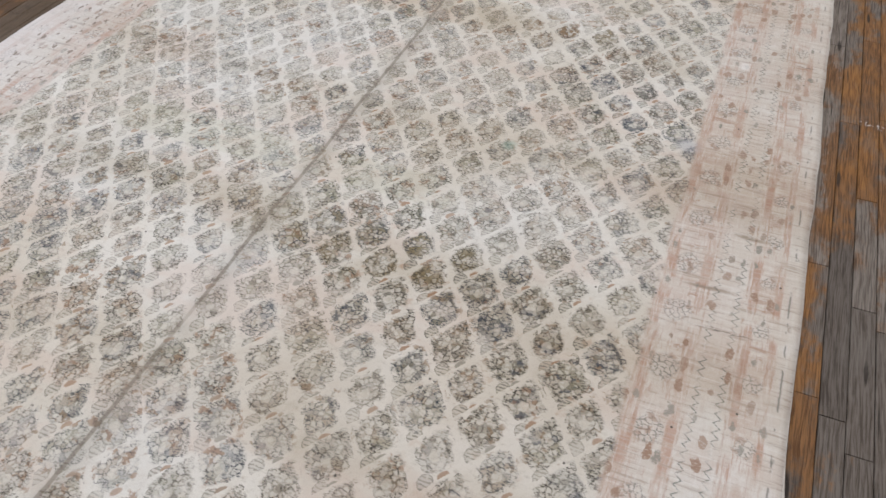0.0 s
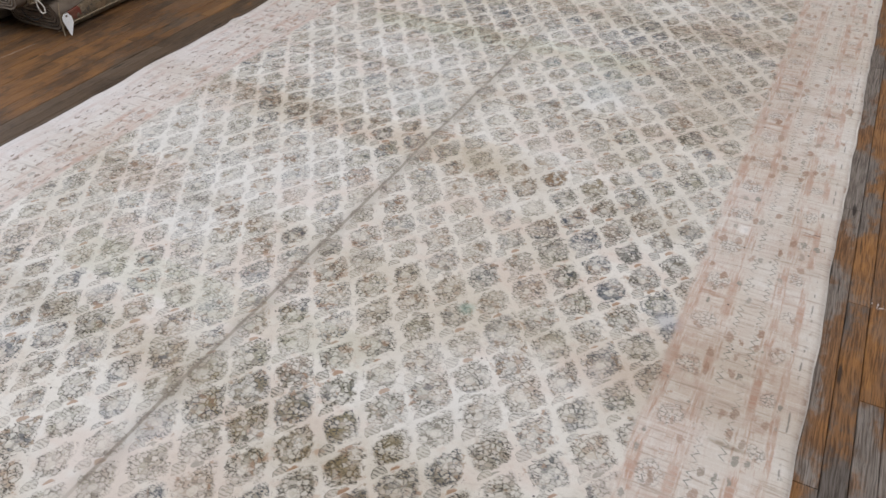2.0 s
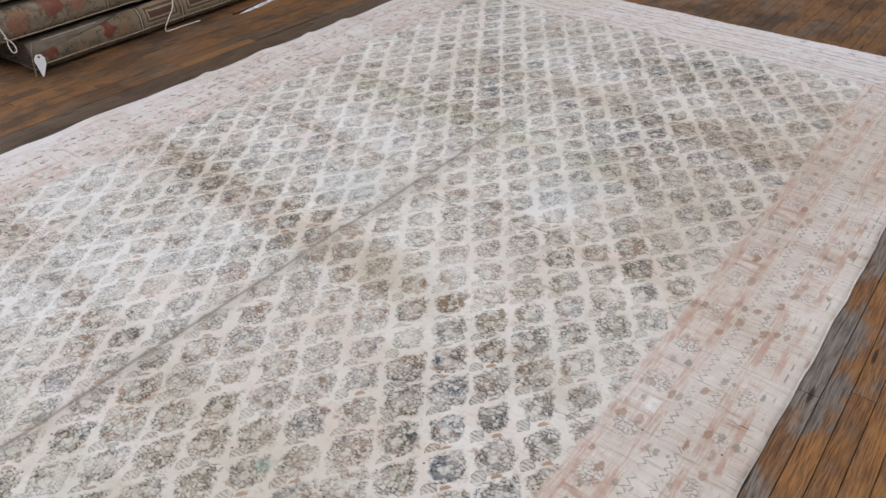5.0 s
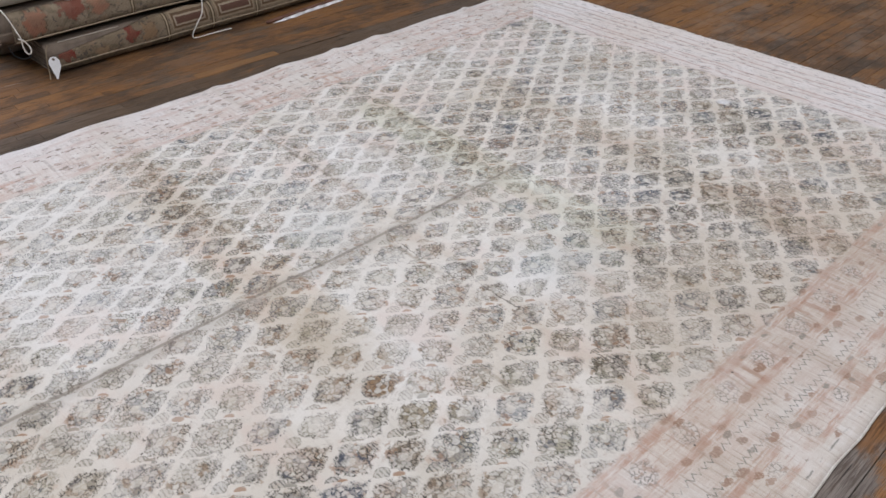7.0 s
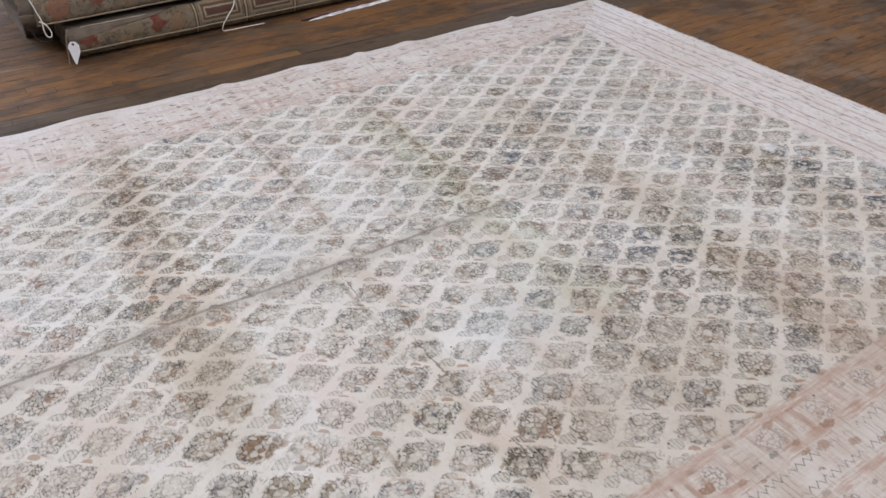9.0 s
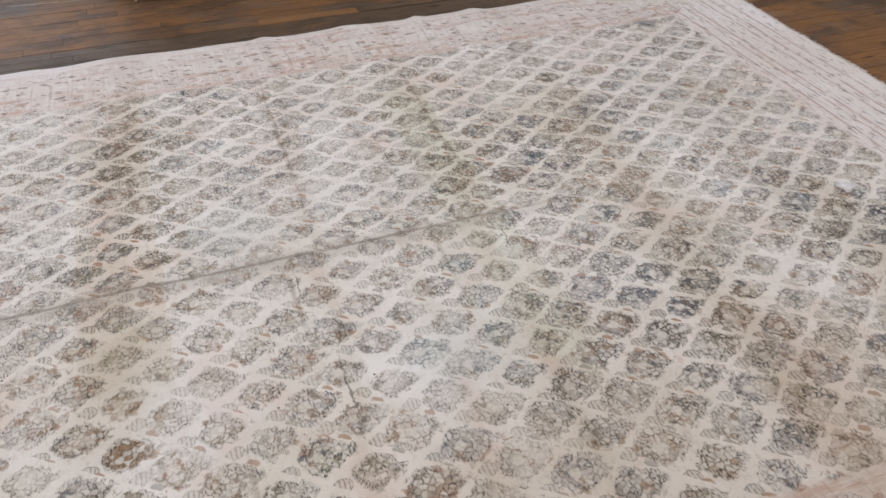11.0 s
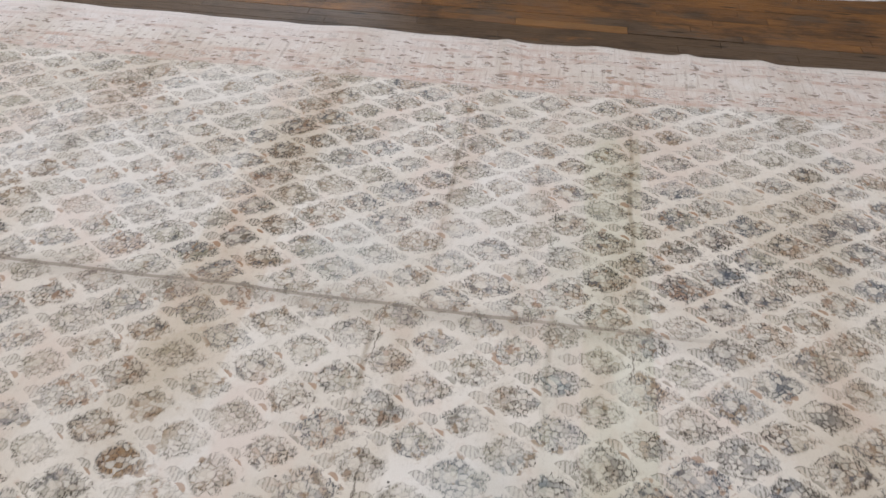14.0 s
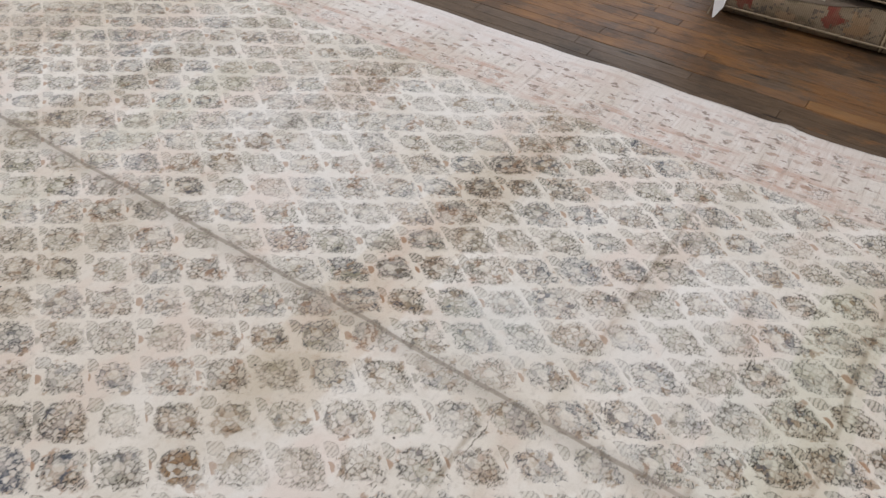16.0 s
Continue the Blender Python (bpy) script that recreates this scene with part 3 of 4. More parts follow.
def tapestry_material(name, base, other, flowers, seams, panels):
    """Flat-woven carpet, drawn along its length (u) and up its face (v)."""
    m, t, sh = begin(name)
    uv = place(t, "UV")
    u, v, _ = parts_of(t, uv)
    n1 = noisy(t, uv, 9.0, 4.0)
    # drawn in stitches
    cu, cv = (u * 140.0).floor() / 140.0, (v * 140.0).floor() / 140.0
    ca, cb, _ = parts_of(t, noisy(t, vec(t, cu, cv, 0.0), 26.0, 3.0, colour=True))
    fa, fb, _ = parts_of(t, noisy(t, uv, 55.0, 3.0, colour=True))
    u2, v2 = u + (fa - 0.5) * 0.010, v + (fb - 0.5) * 0.008
    col = blend(t, base, other, n1.step(0.35, 0.65))
    blot = noisy(t, vec(t, cu, cv * 1.5, 7.0), 18.0, 3.0)
    col = blend(t, col, (0.125, 0.105, 0.072), blot.step(0.53, 0.62) * 0.6)
    col = blend(t, col, (0.30, 0.200, 0.140), noisy(t, vec(t, cu, cv, 3.0), 15.0, 3.0).step(0.57, 0.66) * 0.45)
    col = blend(t, col, (0.060, 0.058, 0.060), (noisy(t, vec(t, cu, cv, 9.0), 12.0, 2.0) - 0.52).abs().step(0.014, 0.006) * 0.6)
    for fu, fv, fr, tone in flowers:
        ku, kv = cu + (ca - 0.5) * 0.13 - fu, cv + (cb - 0.5) * 0.10 - fv
        g = (ku * ku + kv * kv) / (fr * fr)
        col = blend(t, col, tone, g.step(1.05, 0.85) * (0.55 + 0.35 * n1.step(0.4, 0.6)))
        col = blend(t, col, (0.09, 0.05, 0.035), g.bump_at(1.05, 0.18) * 0.5)
    for p0, p1, v0, v1 in panels:
        inside = (u2 - (p0 + p1) / 2).abs() - (p1 - p0) / 2
        inside = inside.max((v2 - (v0 + v1) / 2).abs() - (v1 - v0) / 2)
        col = blend(t, col, (0.30, 0.235, 0.165), inside.step(0.004, 0.0))
        col = blend(t, col, (0.13, 0.085, 0.055), inside.step(-0.006, -0.010))
        col = blend(t, col, (0.34, 0.28, 0.21), inside.step(-0.018, -0.021))
        col = blend(t, col, (0.120, 0.066, 0.050), inside.step(-0.026, -0.030))
    for su in seams:
        line = (u2 - su).abs()
        col = blend(t, col, (0.10, 0.075, 0.05), line.step(0.012, 0.009))
        col = blend(t, col, (0.40, 0.33, 0.23), line.step(0.005, 0.003))
    rib = (u * 900.0).sin()
    col = blend(t, col, (0.66, 0.64, 0.60), rib.step(0.0, 0.8) * 0.75, "MULTIPLY")
    grain = noisy(t, uv, 300.0, 2.0)
    col = blend(t, col, (0.75, 0.73, 0.70), grain.step(0.6, 0.35) * 0.5, "MULTIPLY")
    return finish(m, t, sh, col, 0.92, rib * 0.5 + grain * 0.6, 0.002, 0.6, spec=0.12)


WOOL = rug_material()
PLANK = plank_material()
SUBFLOOR = plain_material("dark_subfloor", (0.02, 0.016, 0.012), (0.035, 0.026, 0.02))
PLASTER = plain_material("white_plaster", (0.72, 0.70, 0.66), (0.76, 0.74, 0.70), 6.0)
CEILING = plain_material("ceiling_paint", (0.74, 0.73, 0.70), (0.78, 0.77, 0.74), 5.0)
METAL = plain_material("white_enamel", (0.75, 0.75, 0.74), (0.78, 0.78, 0.77), 12.0, 0.4)
CREAM_CORD = plain_material("cream_wool_cord", (0.46, 0.42, 0.38), (0.56, 0.52, 0.48), 26.0)
FRINGE = plain_material("off_white_cotton", (0.66, 0.60, 0.54), (0.72, 0.67, 0.62), 60.0)
LINING = plain_material("taupe_lining", (0.150, 0.117, 0.091), (0.190, 0.150, 0.118), 18.0, 0.9, 0.002)
ROPE = plain_material("tan_piping", (0.23, 0.18, 0.125), (0.29, 0.23, 0.16), 80.0)
STRING = plain_material("white_string", (0.66, 0.63, 0.58), (0.72, 0.70, 0.66), 90.0)
DARK_STRING = plain_material("black_string", (0.02, 0.02, 0.022), (0.03, 0.03, 0.032), 90.0)
CARD = plain_material("white_card", (0.76, 0.77, 0.79), (0.80, 0.81, 0.83), 25.0, 0.6)
PALE_WEAVE = plain_material("pale_woven_wool", (0.40, 0.37, 0.31), (0.47, 0.435, 0.37), 14.0, 0.92, 0.002)
MAHOGANY = plain_material("dark_red_wood", (0.10, 0.045, 0.03), (0.15, 0.07, 0.045), 20.0, 0.5)
PLASTIC = plain_material("crinkled_plastic_film", (0.42, 0.40, 0.41), (0.72, 0.71, 0.74), 18.0, 0.2, 0.003, 0.5)
LOWER_WEAVE = tapestry_material("tapestry_lower", (0.190, 0.145, 0.100), (0.245, 0.195, 0.138),
    [(0.07, 0.085, 0.040, (0.185, 0.042, 0.032)), (0.40, 0.095, 0.038, (0.185, 0.044, 0.034)), (0.24, 0.06, 0.025, (0.30, 0.20, 0.12)), (0.50, 0.085, 0.04, (0.26, 0.165, 0.095))],
    [0.60, 0.865, 1.14], [(0.625, 0.84, 0.062, 0.150), (0.89, 1.12, 0.062, 0.150), (1.165, 1.42, 0.062, 0.150), (1.45, 1.75, 0.062, 0.150)])
UPPER_WEAVE = tapestry_material("tapestry_upper", (0.215, 0.172, 0.124), (0.280, 0.226, 0.166),
    [(0.34, 0.13, 0.065, (0.20, 0.062, 0.046)), (0.16, 0.075, 0.055, (0.29, 0.13, 0.085)), (0.56, 0.17, 0.06, (0.195, 0.060, 0.046)), (0.47, 0.11, 0.05, (0.30, 0.15, 0.10))],
    [0.635, 1.30], [(0.66, 1.27, 0.09, 0.22), (1.33, 1.9, 0.09, 0.22)])


# ---- mesh helpers ----
def mesh_of(bm, name, material, smooth=True):
    me = bpy.data.meshes.new(name)
    bm.to_mesh(me)
    bm.free()
    me.materials.append(material)
    if smooth:
        for f in me.polygons:
            f.use_smooth = True
    return me


def part(name, bm, material, parent=None, label="", smooth=True):
    ob = new(name, mesh_of(bm, name, material, smooth))
    ob.parent = parent
    if label:
        ob["label"] = label
    return ob


def raw(name, verts, faces, material, parent=None, label="", smooth=True, uvs=None):
    me = bpy.data.meshes.new(name)
    me.from_pydata(verts, [], faces)
    me.materials.append(material)
    if smooth:
        me.polygons.foreach_set("use_smooth", [True] * len(me.polygons))
    if uvs is not None:
        layer = me.uv_layers.new(name="weave")
        for loop in me.loops:
            layer.data[loop.index].uv = uvs[loop.vertex_index]
    me.update()
    ob = new(name, me)
    ob.parent = parent
    if label:
        ob["label"] = label
    return ob


def box(bm, x0, x1, y0, y1, z0, z1):
    v = [bm.verts.new((x, y, z)) for z in (z0, z1) for y in (y0, y1) for x in (x0, x1)]
    for q in ((0, 2, 3, 1), (4, 5, 7, 6), (0, 1, 5, 4), (1, 3, 7, 5), (3, 2, 6, 7), (2, 0, 4, 6)):
        bm.faces.new([v[i] for i in q])


def smooth_path(points, n=8):
    """Points on a rounded line through those given."""
    pts = [Vector(p) for p in points]
    out = []
    for i in range(len(pts) - 1):
        p0, p1, p2, p3 = pts[max(i - 1, 0)], pts[i], pts[i + 1], pts[min(i + 2, len(pts) - 1)]
        for k in range(n):
            s = k / n
            out.append(0.5 * (2 * p1 + (p2 - p0) * s + (2 * p0 - 5 * p1 + 4 * p2 - p3) * s * s + (3 * p1 - 3 * p2 + p3 - p0) * s ** 3))
    out.append(pts[-1])
    return out


def tube(bm, points, radius, sides=6):
    """A round cord along a line of points."""
    rings = []
    side = Vector((0.31, 0.2, 0.93)).normalized()
    for i, p in enumerate(points):
        d = (points[min(i + 1, len(points) - 1)] - points[max(i - 1, 0)]).normalized()
        a = d.cross(side).normalized()
        b = d.cross(a)
        rings.append([bm.verts.new(p + radius * (math.cos(2 * math.pi * k / sides) * a + math.sin(2 * math.pi * k / sides) * b)) for k in range(sides)])
    for r0, r1 in zip(rings, rings[1:]):
        for k in range(sides):
            bm.faces.new((r0[k], r0[(k + 1) % sides], r1[(k + 1) % sides], r1[k]))
    bm.faces.new(rings[0][::-1])
    bm.faces.new(rings[-1])


# ---- the room ----
def slab(name, x0, x1, y0, y1, z0, z1, material):
    bm = bmesh.new()
    box(bm, x0, x1, y0, y1, z0, z1)
    return tagged(part(name, bm, material, smooth=False), kind="structure")


tagged(slab("wall_north", ROOM_W, ROOM_E, ROOM_N, ROOM_N + 0.2, -0.1, ROOM_H, PLASTER), "plain white plaster wall closing the showroom", "wall")
tagged(slab("wall_south", ROOM_W, ROOM_E, ROOM_S - 0.2, ROOM_S, -0.1, ROOM_H, PLASTER), "plain white plaster wall closing the showroom", "wall")
tagged(slab("wall_east", ROOM_E, ROOM_E + 0.2, ROOM_S - 0.2, ROOM_N + 0.2, -0.1, ROOM_H, PLASTER), "plain white plaster wall closing the showroom", "wall")
tagged(slab("ceiling", ROOM_W - 0.2, ROOM_E + 0.2, ROOM_S - 0.2, ROOM_N + 0.2, ROOM_H, ROOM_H + 0.15, CEILING), "plain white painted ceiling over the showroom", "ceiling")
bm = bmesh.new()
spans = [ROOM_S - 0.2] + [v for w in WINDOWS for v in w] + [ROOM_N + 0.2]
box(bm, ROOM_W - 0.2, ROOM_W, spans[0], spans[-1], -0.1, 0.9)
box(bm, ROOM_W - 0.2, ROOM_W, spans[0], spans[-1], 2.9, ROOM_H)
for i in range(0, len(spans), 2):
    box(bm, ROOM_W - 0.2, ROOM_W, spans[i], spans[i + 1], 0.9, 2.9)
tagged(part("wall_west", bm, PLASTER, smooth=False), "white plaster wall with tall window openings", "wall", kind="structure")
for lx, ly in LAMP_PLACES:
    bm = bmesh.new()
    box(bm, lx - 0.17, lx + 0.17, ly - 0.8, ly + 0.8, ROOM_H - 0.12, ROOM_H - 0.002)
    bmesh.ops.bevel(bm, geom=bm.edges[:], offset=0.015, segments=2, affect="EDGES")
    tagged(part("ceiling_light", bm, METAL, smooth=False), "white enamelled strip lamp fixed under the ceiling", "ceiling lamp", "ceiling lamps")

# ---- the rug ----
RUG_NX, RUG_NY = 150, 400


def rug_height(x, y):
    """Top of the rug over the floor: pile, slack ripples and old fold lines."""
    h = 0.0105 + 0.0035 * noise.noise((x * 1.6, y * 1.1, 1.0)) + 0.0015 * noise.noise((x * 6.0, y * 5.0, 4.0))
    for fy, fw, up in ((2.68, 0.10, 0.006), (1.36, 0.12, 0.005), (3.66, 0.09, 0.005), (1.90, 0.10, 0.004), (4.18, 0.08, 0.003)):
        h += up * math.exp(-((y - fy + 0.04 * noise.noise((x * 1.3, fy, 0))) / fw) ** 2)
    h += 0.006 * math.exp(-((x - RUG_W) / 0.10) ** 2) * (0.5 + noise.noise((y * 3.1, 8.0, 0)))
    for py, pw, up in PUCKERS:
        h += up * math.exp(-((y - py - 0.10 * (x - RUG_W)) / pw) ** 2 - ((x - RUG_W) / 0.22) ** 2)
    mid = abs(x - RUG_MID)
    h += 0.007 * math.exp(-(mid / 0.045) ** 2) - 0.004 * math.exp(-(mid / 0.010) ** 2)
    return max(h, 0.006)


PUCKERS = ((2.37, 0.05, 0.003), (3.265, 0.035, 0.009), (3.60, 0.05, 0.003), (3.937, 0.032, 0.011), (4.21, 0.045, 0.007), (4.86, 0.030, 0.011))


def rug_edge(s, seed, amount=0.011):
    return amount * noise.noise((s * 2.1, seed, 0)) + amount * 0.5 * noise.noise((s * 7.0, seed, 3))


def rug_point(i, j):
    fx, fy = i / RUG_NX, j / RUG_NY
    y = RUG_S + (RUG_N - RUG_S) * fy
    x0, x1 = RUG_W + rug_edge(y, 1.0), RUG_E + rug_edge(y, 2.0)
    x = x0 + (x1 - x0) * fx
    y0, y1 = RUG_S + rug_edge(x, 3.0), RUG_N + rug_edge(x, 4.0)
    return x, y0 + (y1 - y0) * fy


verts, faces = [], []
for j in range(RUG_NY + 1):
    for i in range(RUG_NX + 1):
        px, py = rug_point(i, j)
        rim = min(i, RUG_NX - i, j, RUG_NY - j)
        verts.append((px, py, rug_height(px, py) - (0.003 if rim == 0 else 0)))
row = RUG_NX + 1
for j in range(RUG_NY):
    for i in range(RUG_NX):
        a = j * row + i
        faces.append((a, a + 1, a + row + 1, a + row))
loop = [i for i in range(RUG_NX)] + [j * row + RUG_NX for j in range(RUG_NY)] + [RUG_NY * row + i for i in range(RUG_NX, 0, -1)] + [j * row for j in range(RUG_NY, 0, -1)]
base = len(verts)
verts += [(verts[k][0], verts[k][1], 0.0008) for k in loop]
for n in range(len(loop)):
    n2 = (n + 1) % len(loop)
    faces.append((loop[n], base + n, base + n2, loop[n2]))
faces.append([base + n for n in range(len(loop))][::-1])
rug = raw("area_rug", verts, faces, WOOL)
tagged(rug, "large worn cream rug with faded grey leaf motifs on wooden floor", "rug")
for sx, seed, ix in ((RUG_W, 1.0, 0), (RUG_E, 2.0, RUG_NX)):
    bm = bmesh.new()
    pts = []
    for k in range(241):
        py = RUG_S + (RUG_N - RUG_S) * k / 240
        px = sx + rug_edge(py, seed)
        pts.append(Vector((px, py, max(0.0042, rug_height(px, py) * 0.36 + 0.0008 * noise.noise((py * 30, seed, 0))))))
    tube(bm, pts, 0.0036, 7)
    part("selvedge", bm, CREAM_CORD, rug, "overcast cream wool side binding")
rng = random.Random(5)
bm = bmesh.new()
for k in range(900):
    fx = RUG_W + (RUG_E - RUG_W) * (k + rng.random()) / 900
    y1 = RUG_N + rug_edge(fx, 4.0)
    ln = rng.choice((0.006, 0.010, 0.014, 0.020)) * rng.uniform(0.6, 1.3)
    dx = rng.uniform(-0.008, 0.008)
    tube(bm, [Vector((fx, y1 - 0.006, 0.007)), Vector((fx + dx * 0.4, y1 + ln * 0.5, 0.006)), Vector((fx + dx, y1 + ln, 0.002))], 0.0012, 3)
tagged(part("fringe", bm, FRINGE, rug, "short frayed off-white cotton fringe"), kind="stuff")


# ---- the folded carpets stacked on the floor ----
def roll_ring(width, height, inset, n=10):
    """A rounded flat outline in x (back from the face) and z."""
    w, h = width - 2 * inset, height - 2 * inset
    r = min(w, h) * 0.48
    out = []
    for cx, cz, a0 in ((inset + r, inset + r, 180), (inset + w - r, inset + r, 270), (inset + w - r, inset + h - r, 0), (inset + r, inset + h - r, 90)):
        for k in range(n):
            a = radians(a0 + 90 * k / n)
            out.append((-(cx + r * math.cos(a)), cz + r * math.sin(a)))
    return out


def folded_body(name, width, height, length, turns, thick, material, parent, seed, sag=0.012):
    """A carpet rolled flat: a wound band with its layers open at the ends."""
    pitch = thick * 1.18
    outer, inner = [], []
    for t in range(turns):
        ring = roll_ring(width, height, t * pitch)
        ring_in = roll_ring(width, height, t * pitch + thick)
        nxt, nxt_in = roll_ring(width, height, (t + 1) * pitch), roll_ring(width, height, (t + 1) * pitch + thick)
        n = len(ring)
        for k in range(n):
            f = k / n
            outer.append(tuple(a * (1 - f) + b * f for a, b in zip(ring[k], nxt[k])))
            inner.append(tuple(a * (1 - f) + b * f for a, b in zip(ring_in[k], nxt_in[k])))
    prof = outer + inner[::-1]
    steps = max(8, int(length / 0.06))
    vs, fs = [], []
    for s in range(steps + 1):
        y = length * s / steps
        lift = sag * noise.noise((y * 1.7, seed, 0))
        wob = 0.010 * noise.noise((y * 2.3, seed, 5))
        for px, pz in prof:
            bulge = 0.004 * noise.noise((px * 9, pz * 9 + seed, y * 4))
            end = 0.012 * noise.noise((px * 14, pz * 22, seed + 9)) if s in (0, steps) else 0
            vs.append((px + wob + bulge, y + end, max(0.0, pz * (1 + lift / height) + bulge * min(1, pz * 20))))
    m = len(prof)
    for s in range(steps):
        for k in range(m):
            a, b = s * m + k, s * m + (k + 1) % m
            fs.append((a, b, b + m, a + m))
    half = len(outer)
    for s, flip in ((0, False), (steps, True)):
        for k in range(half - 1):
            q = (s * m + k, s * m + k + 1, s * m + m - 2 - k, s * m + m - 1 - k)
            fs.append(q[::-1] if flip else q)
    return raw(name, vs, fs, material, parent)


def face_sheet(name, width, height, length, top, material, parent, seed, thick=0.014, lap=0.0):
    """The patterned outer layer over the front: from under the roll up its face to the height top(y)."""
    steps = max(10, int(length / 0.03))
    vs, fs, uvs = [], [], []
    n = 16
    for s in range(steps + 1):
        y = -lap + (length + lap) * s / steps
        wob = 0.010 * noise.noise((y * 2.3, seed, 5))
        hh = top(y) + 0.004 * noise.noise((y * 9, seed, 2))
        line = []
        for k in range(n + 1):
            z = hh * k / n
            r = height * 0.42
            if z < r:
                dx = r - math.sqrt(max(r * r - (r - z) ** 2, 0.0))
            elif z > height - r:
                dx = r - math.sqrt(max(r * r - (z - height + r) ** 2, 0.0))
            else:
                dx = 0.0
            line.append((thick + wob - dx * 0.85 + 0.003 * noise.noise((y * 7, z * 20, seed)), z))
        for k, (x, z) in enumerate(line):
            vs.append((x, y, z + 0.001))
            uvs.append((y, z))
        for k, (x, z) in enumerate(line):
            vs.append((x - thick, y, z + 0.0005))
            uvs.append((y, z))
    m = 2 * (n + 1)
    for s in range(steps):
        for k in range(n):
            a = s * m + k
            fs.append((a, a + m, a + m + 1, a + 1))
            b = a + n + 1
            fs.append((b, b + 1, b + m + 1, b + m))
        a, b = s * m + n, s * m + 2 * n + 1
        fs.append((a, a + m, b + m, b))
    for k in range(n):
        a, b = k, n + 1 + k
        fs.append((a, a + 1, b + 1, b))
        a, b = steps * m + k, steps * m + n + 1 + k
        fs.append((a, b, b + 1, a + 1))
    return raw(name, vs, fs, material, parent, uvs=uvs)


def piping(length, z, x, seed, parent, start=0.0):
    bm = bmesh.new()
    tube(bm, [Vector((x + 0.010 * noise.noise((y * 2.3, seed, 5)), y, z + 0.003 * noise.noise((y * 5, seed, 1)))) for y in [start + (length - start) * k / 60 for k in range(61)]], 0.0042, 6)
    part("piping", bm, ROPE, parent, "raised tan cord seam")


lower = tagged(new("folded_carpet"), "folded olive-brown tapestry carpet with red flowers on the floor", "carpet", "folded carpets")
lower.matrix_world = pose(-3.195, 2.80, 0.0, 0, 0, 2.0)
folded_body("folded_body", 0.36, 0.150, 2.3, 4, 0.0150, LINING, lower, 1.0)
face_sheet("tapestry_face", 0.36, 0.150, 2.3, lambda y: min(0.150, 0.092 + 0.062 * max(0, y - 0.02) / 0.55), LOWER_WEAVE, lower, 1.0)
piping(2.3, 0.042, 0.0135, 1.0, lower)
bm = bmesh.new()
tube(bm, [Vector((-0.012 + 0.010 * noise.noise((y * 2.3, 1.0, 5)), y, 0.1465)) for y in [0.06 + 0.30 * k / 14 for k in range(15)]], 0.0018, 5)
part("stitching", bm, PALE_WEAVE, lower, "pale stitched line")

# added at the back so that no light reaches under the upper carpet's end
rear = tagged(new("folded_carpet"), "brown folded carpet added behind the lower one to block light under the overhang", "carpet", "folded carpets")
rear.matrix_world = pose(-3.575, 2.66, 0.0, 0, 0, 2.0)
folded_body("folded_body", 0.50, 0.152, 2.4, 5, 0.012, LINING, rear, 4.0)

upper = tagged(new("folded_carpet"), "folded olive-tan tapestry carpet with rose flowers, lying on another folded carpet", "carpet", "folded carpets")
upper.matrix_world = pose(-3.235, 2.63, 0.158, 0, 0, 2.0)
folded_body("folded_body", 0.66, 0.148, 2.5, 5, 0.012, LINING, upper, 2.0)
face_sheet("tapestry_face", 0.66, 0.148, 2.4, lambda y: 0.146, UPPER_WEAVE, upper, 2.0, lap=-0.06)
piping(2.4, 0.020, 0.008, 2.0, upper, 0.06)

pale = tagged(new("folded_carpet"), "pale grey-beige folded carpet on top of the stack", "carpet", "folded carpets")
pale.matrix_world = pose(-3.285, 2.58, 0.312, 0, 0, 2.0)
folded_body("folded_body", 0.60, 0.14, 2.4, 5, 0.012, PALE_WEAVE, pale, 3.0)


# ---- tag, strings, strip on the floor ----
def price_tag(m):
    bm = bmesh.new()
    outline = [(-0.010, 0.104), (0.011, 0.104), (0.025, 0.086), (0.026, 0.056), (0.003, 0.0), (-0.003, 0.0), (-0.023, 0.074), (-0.021, 0.090)]
    lo = [bm.verts.new((x, -0.0006, z)) for x, z in outline]
    hi = [bm.verts.new((x, 0.0006, z)) for x, z in outline]
    bm.faces.new(lo)
    bm.faces.new(hi[::-1])
    for k in range(len(lo)):
        k2 = (k + 1) % len(lo)
        bm.faces.new((lo[k2], lo[k], hi[k], hi[k2]))
    ob = part("price_tag", bm, CARD, smooth=False)
    ob.matrix_world = m
    bm = bmesh.new()
    bmesh.ops.create_cone(bm, cap_ends=True, segments=14, radius1=0.006, radius2=0.006, depth=0.002, matrix=pose(0.0, 0, 0.092, 90))
    part("eyelet", bm, LINING, ob, "small brown reinforced eyelet", smooth=False)
    return tagged(ob, "white pointed card price tag hanging from a folded carpet", "tag")


price_tag(pose(-3.140, 2.792, 0.003, -8, 4, 76))


def string_thing(name, points, radius, material, label):
    bm = bmesh.new()
    tube(bm, smooth_path(points, 10), radius, 6)
    return tagged(part(name, bm, material), label, "string", "tie strings")


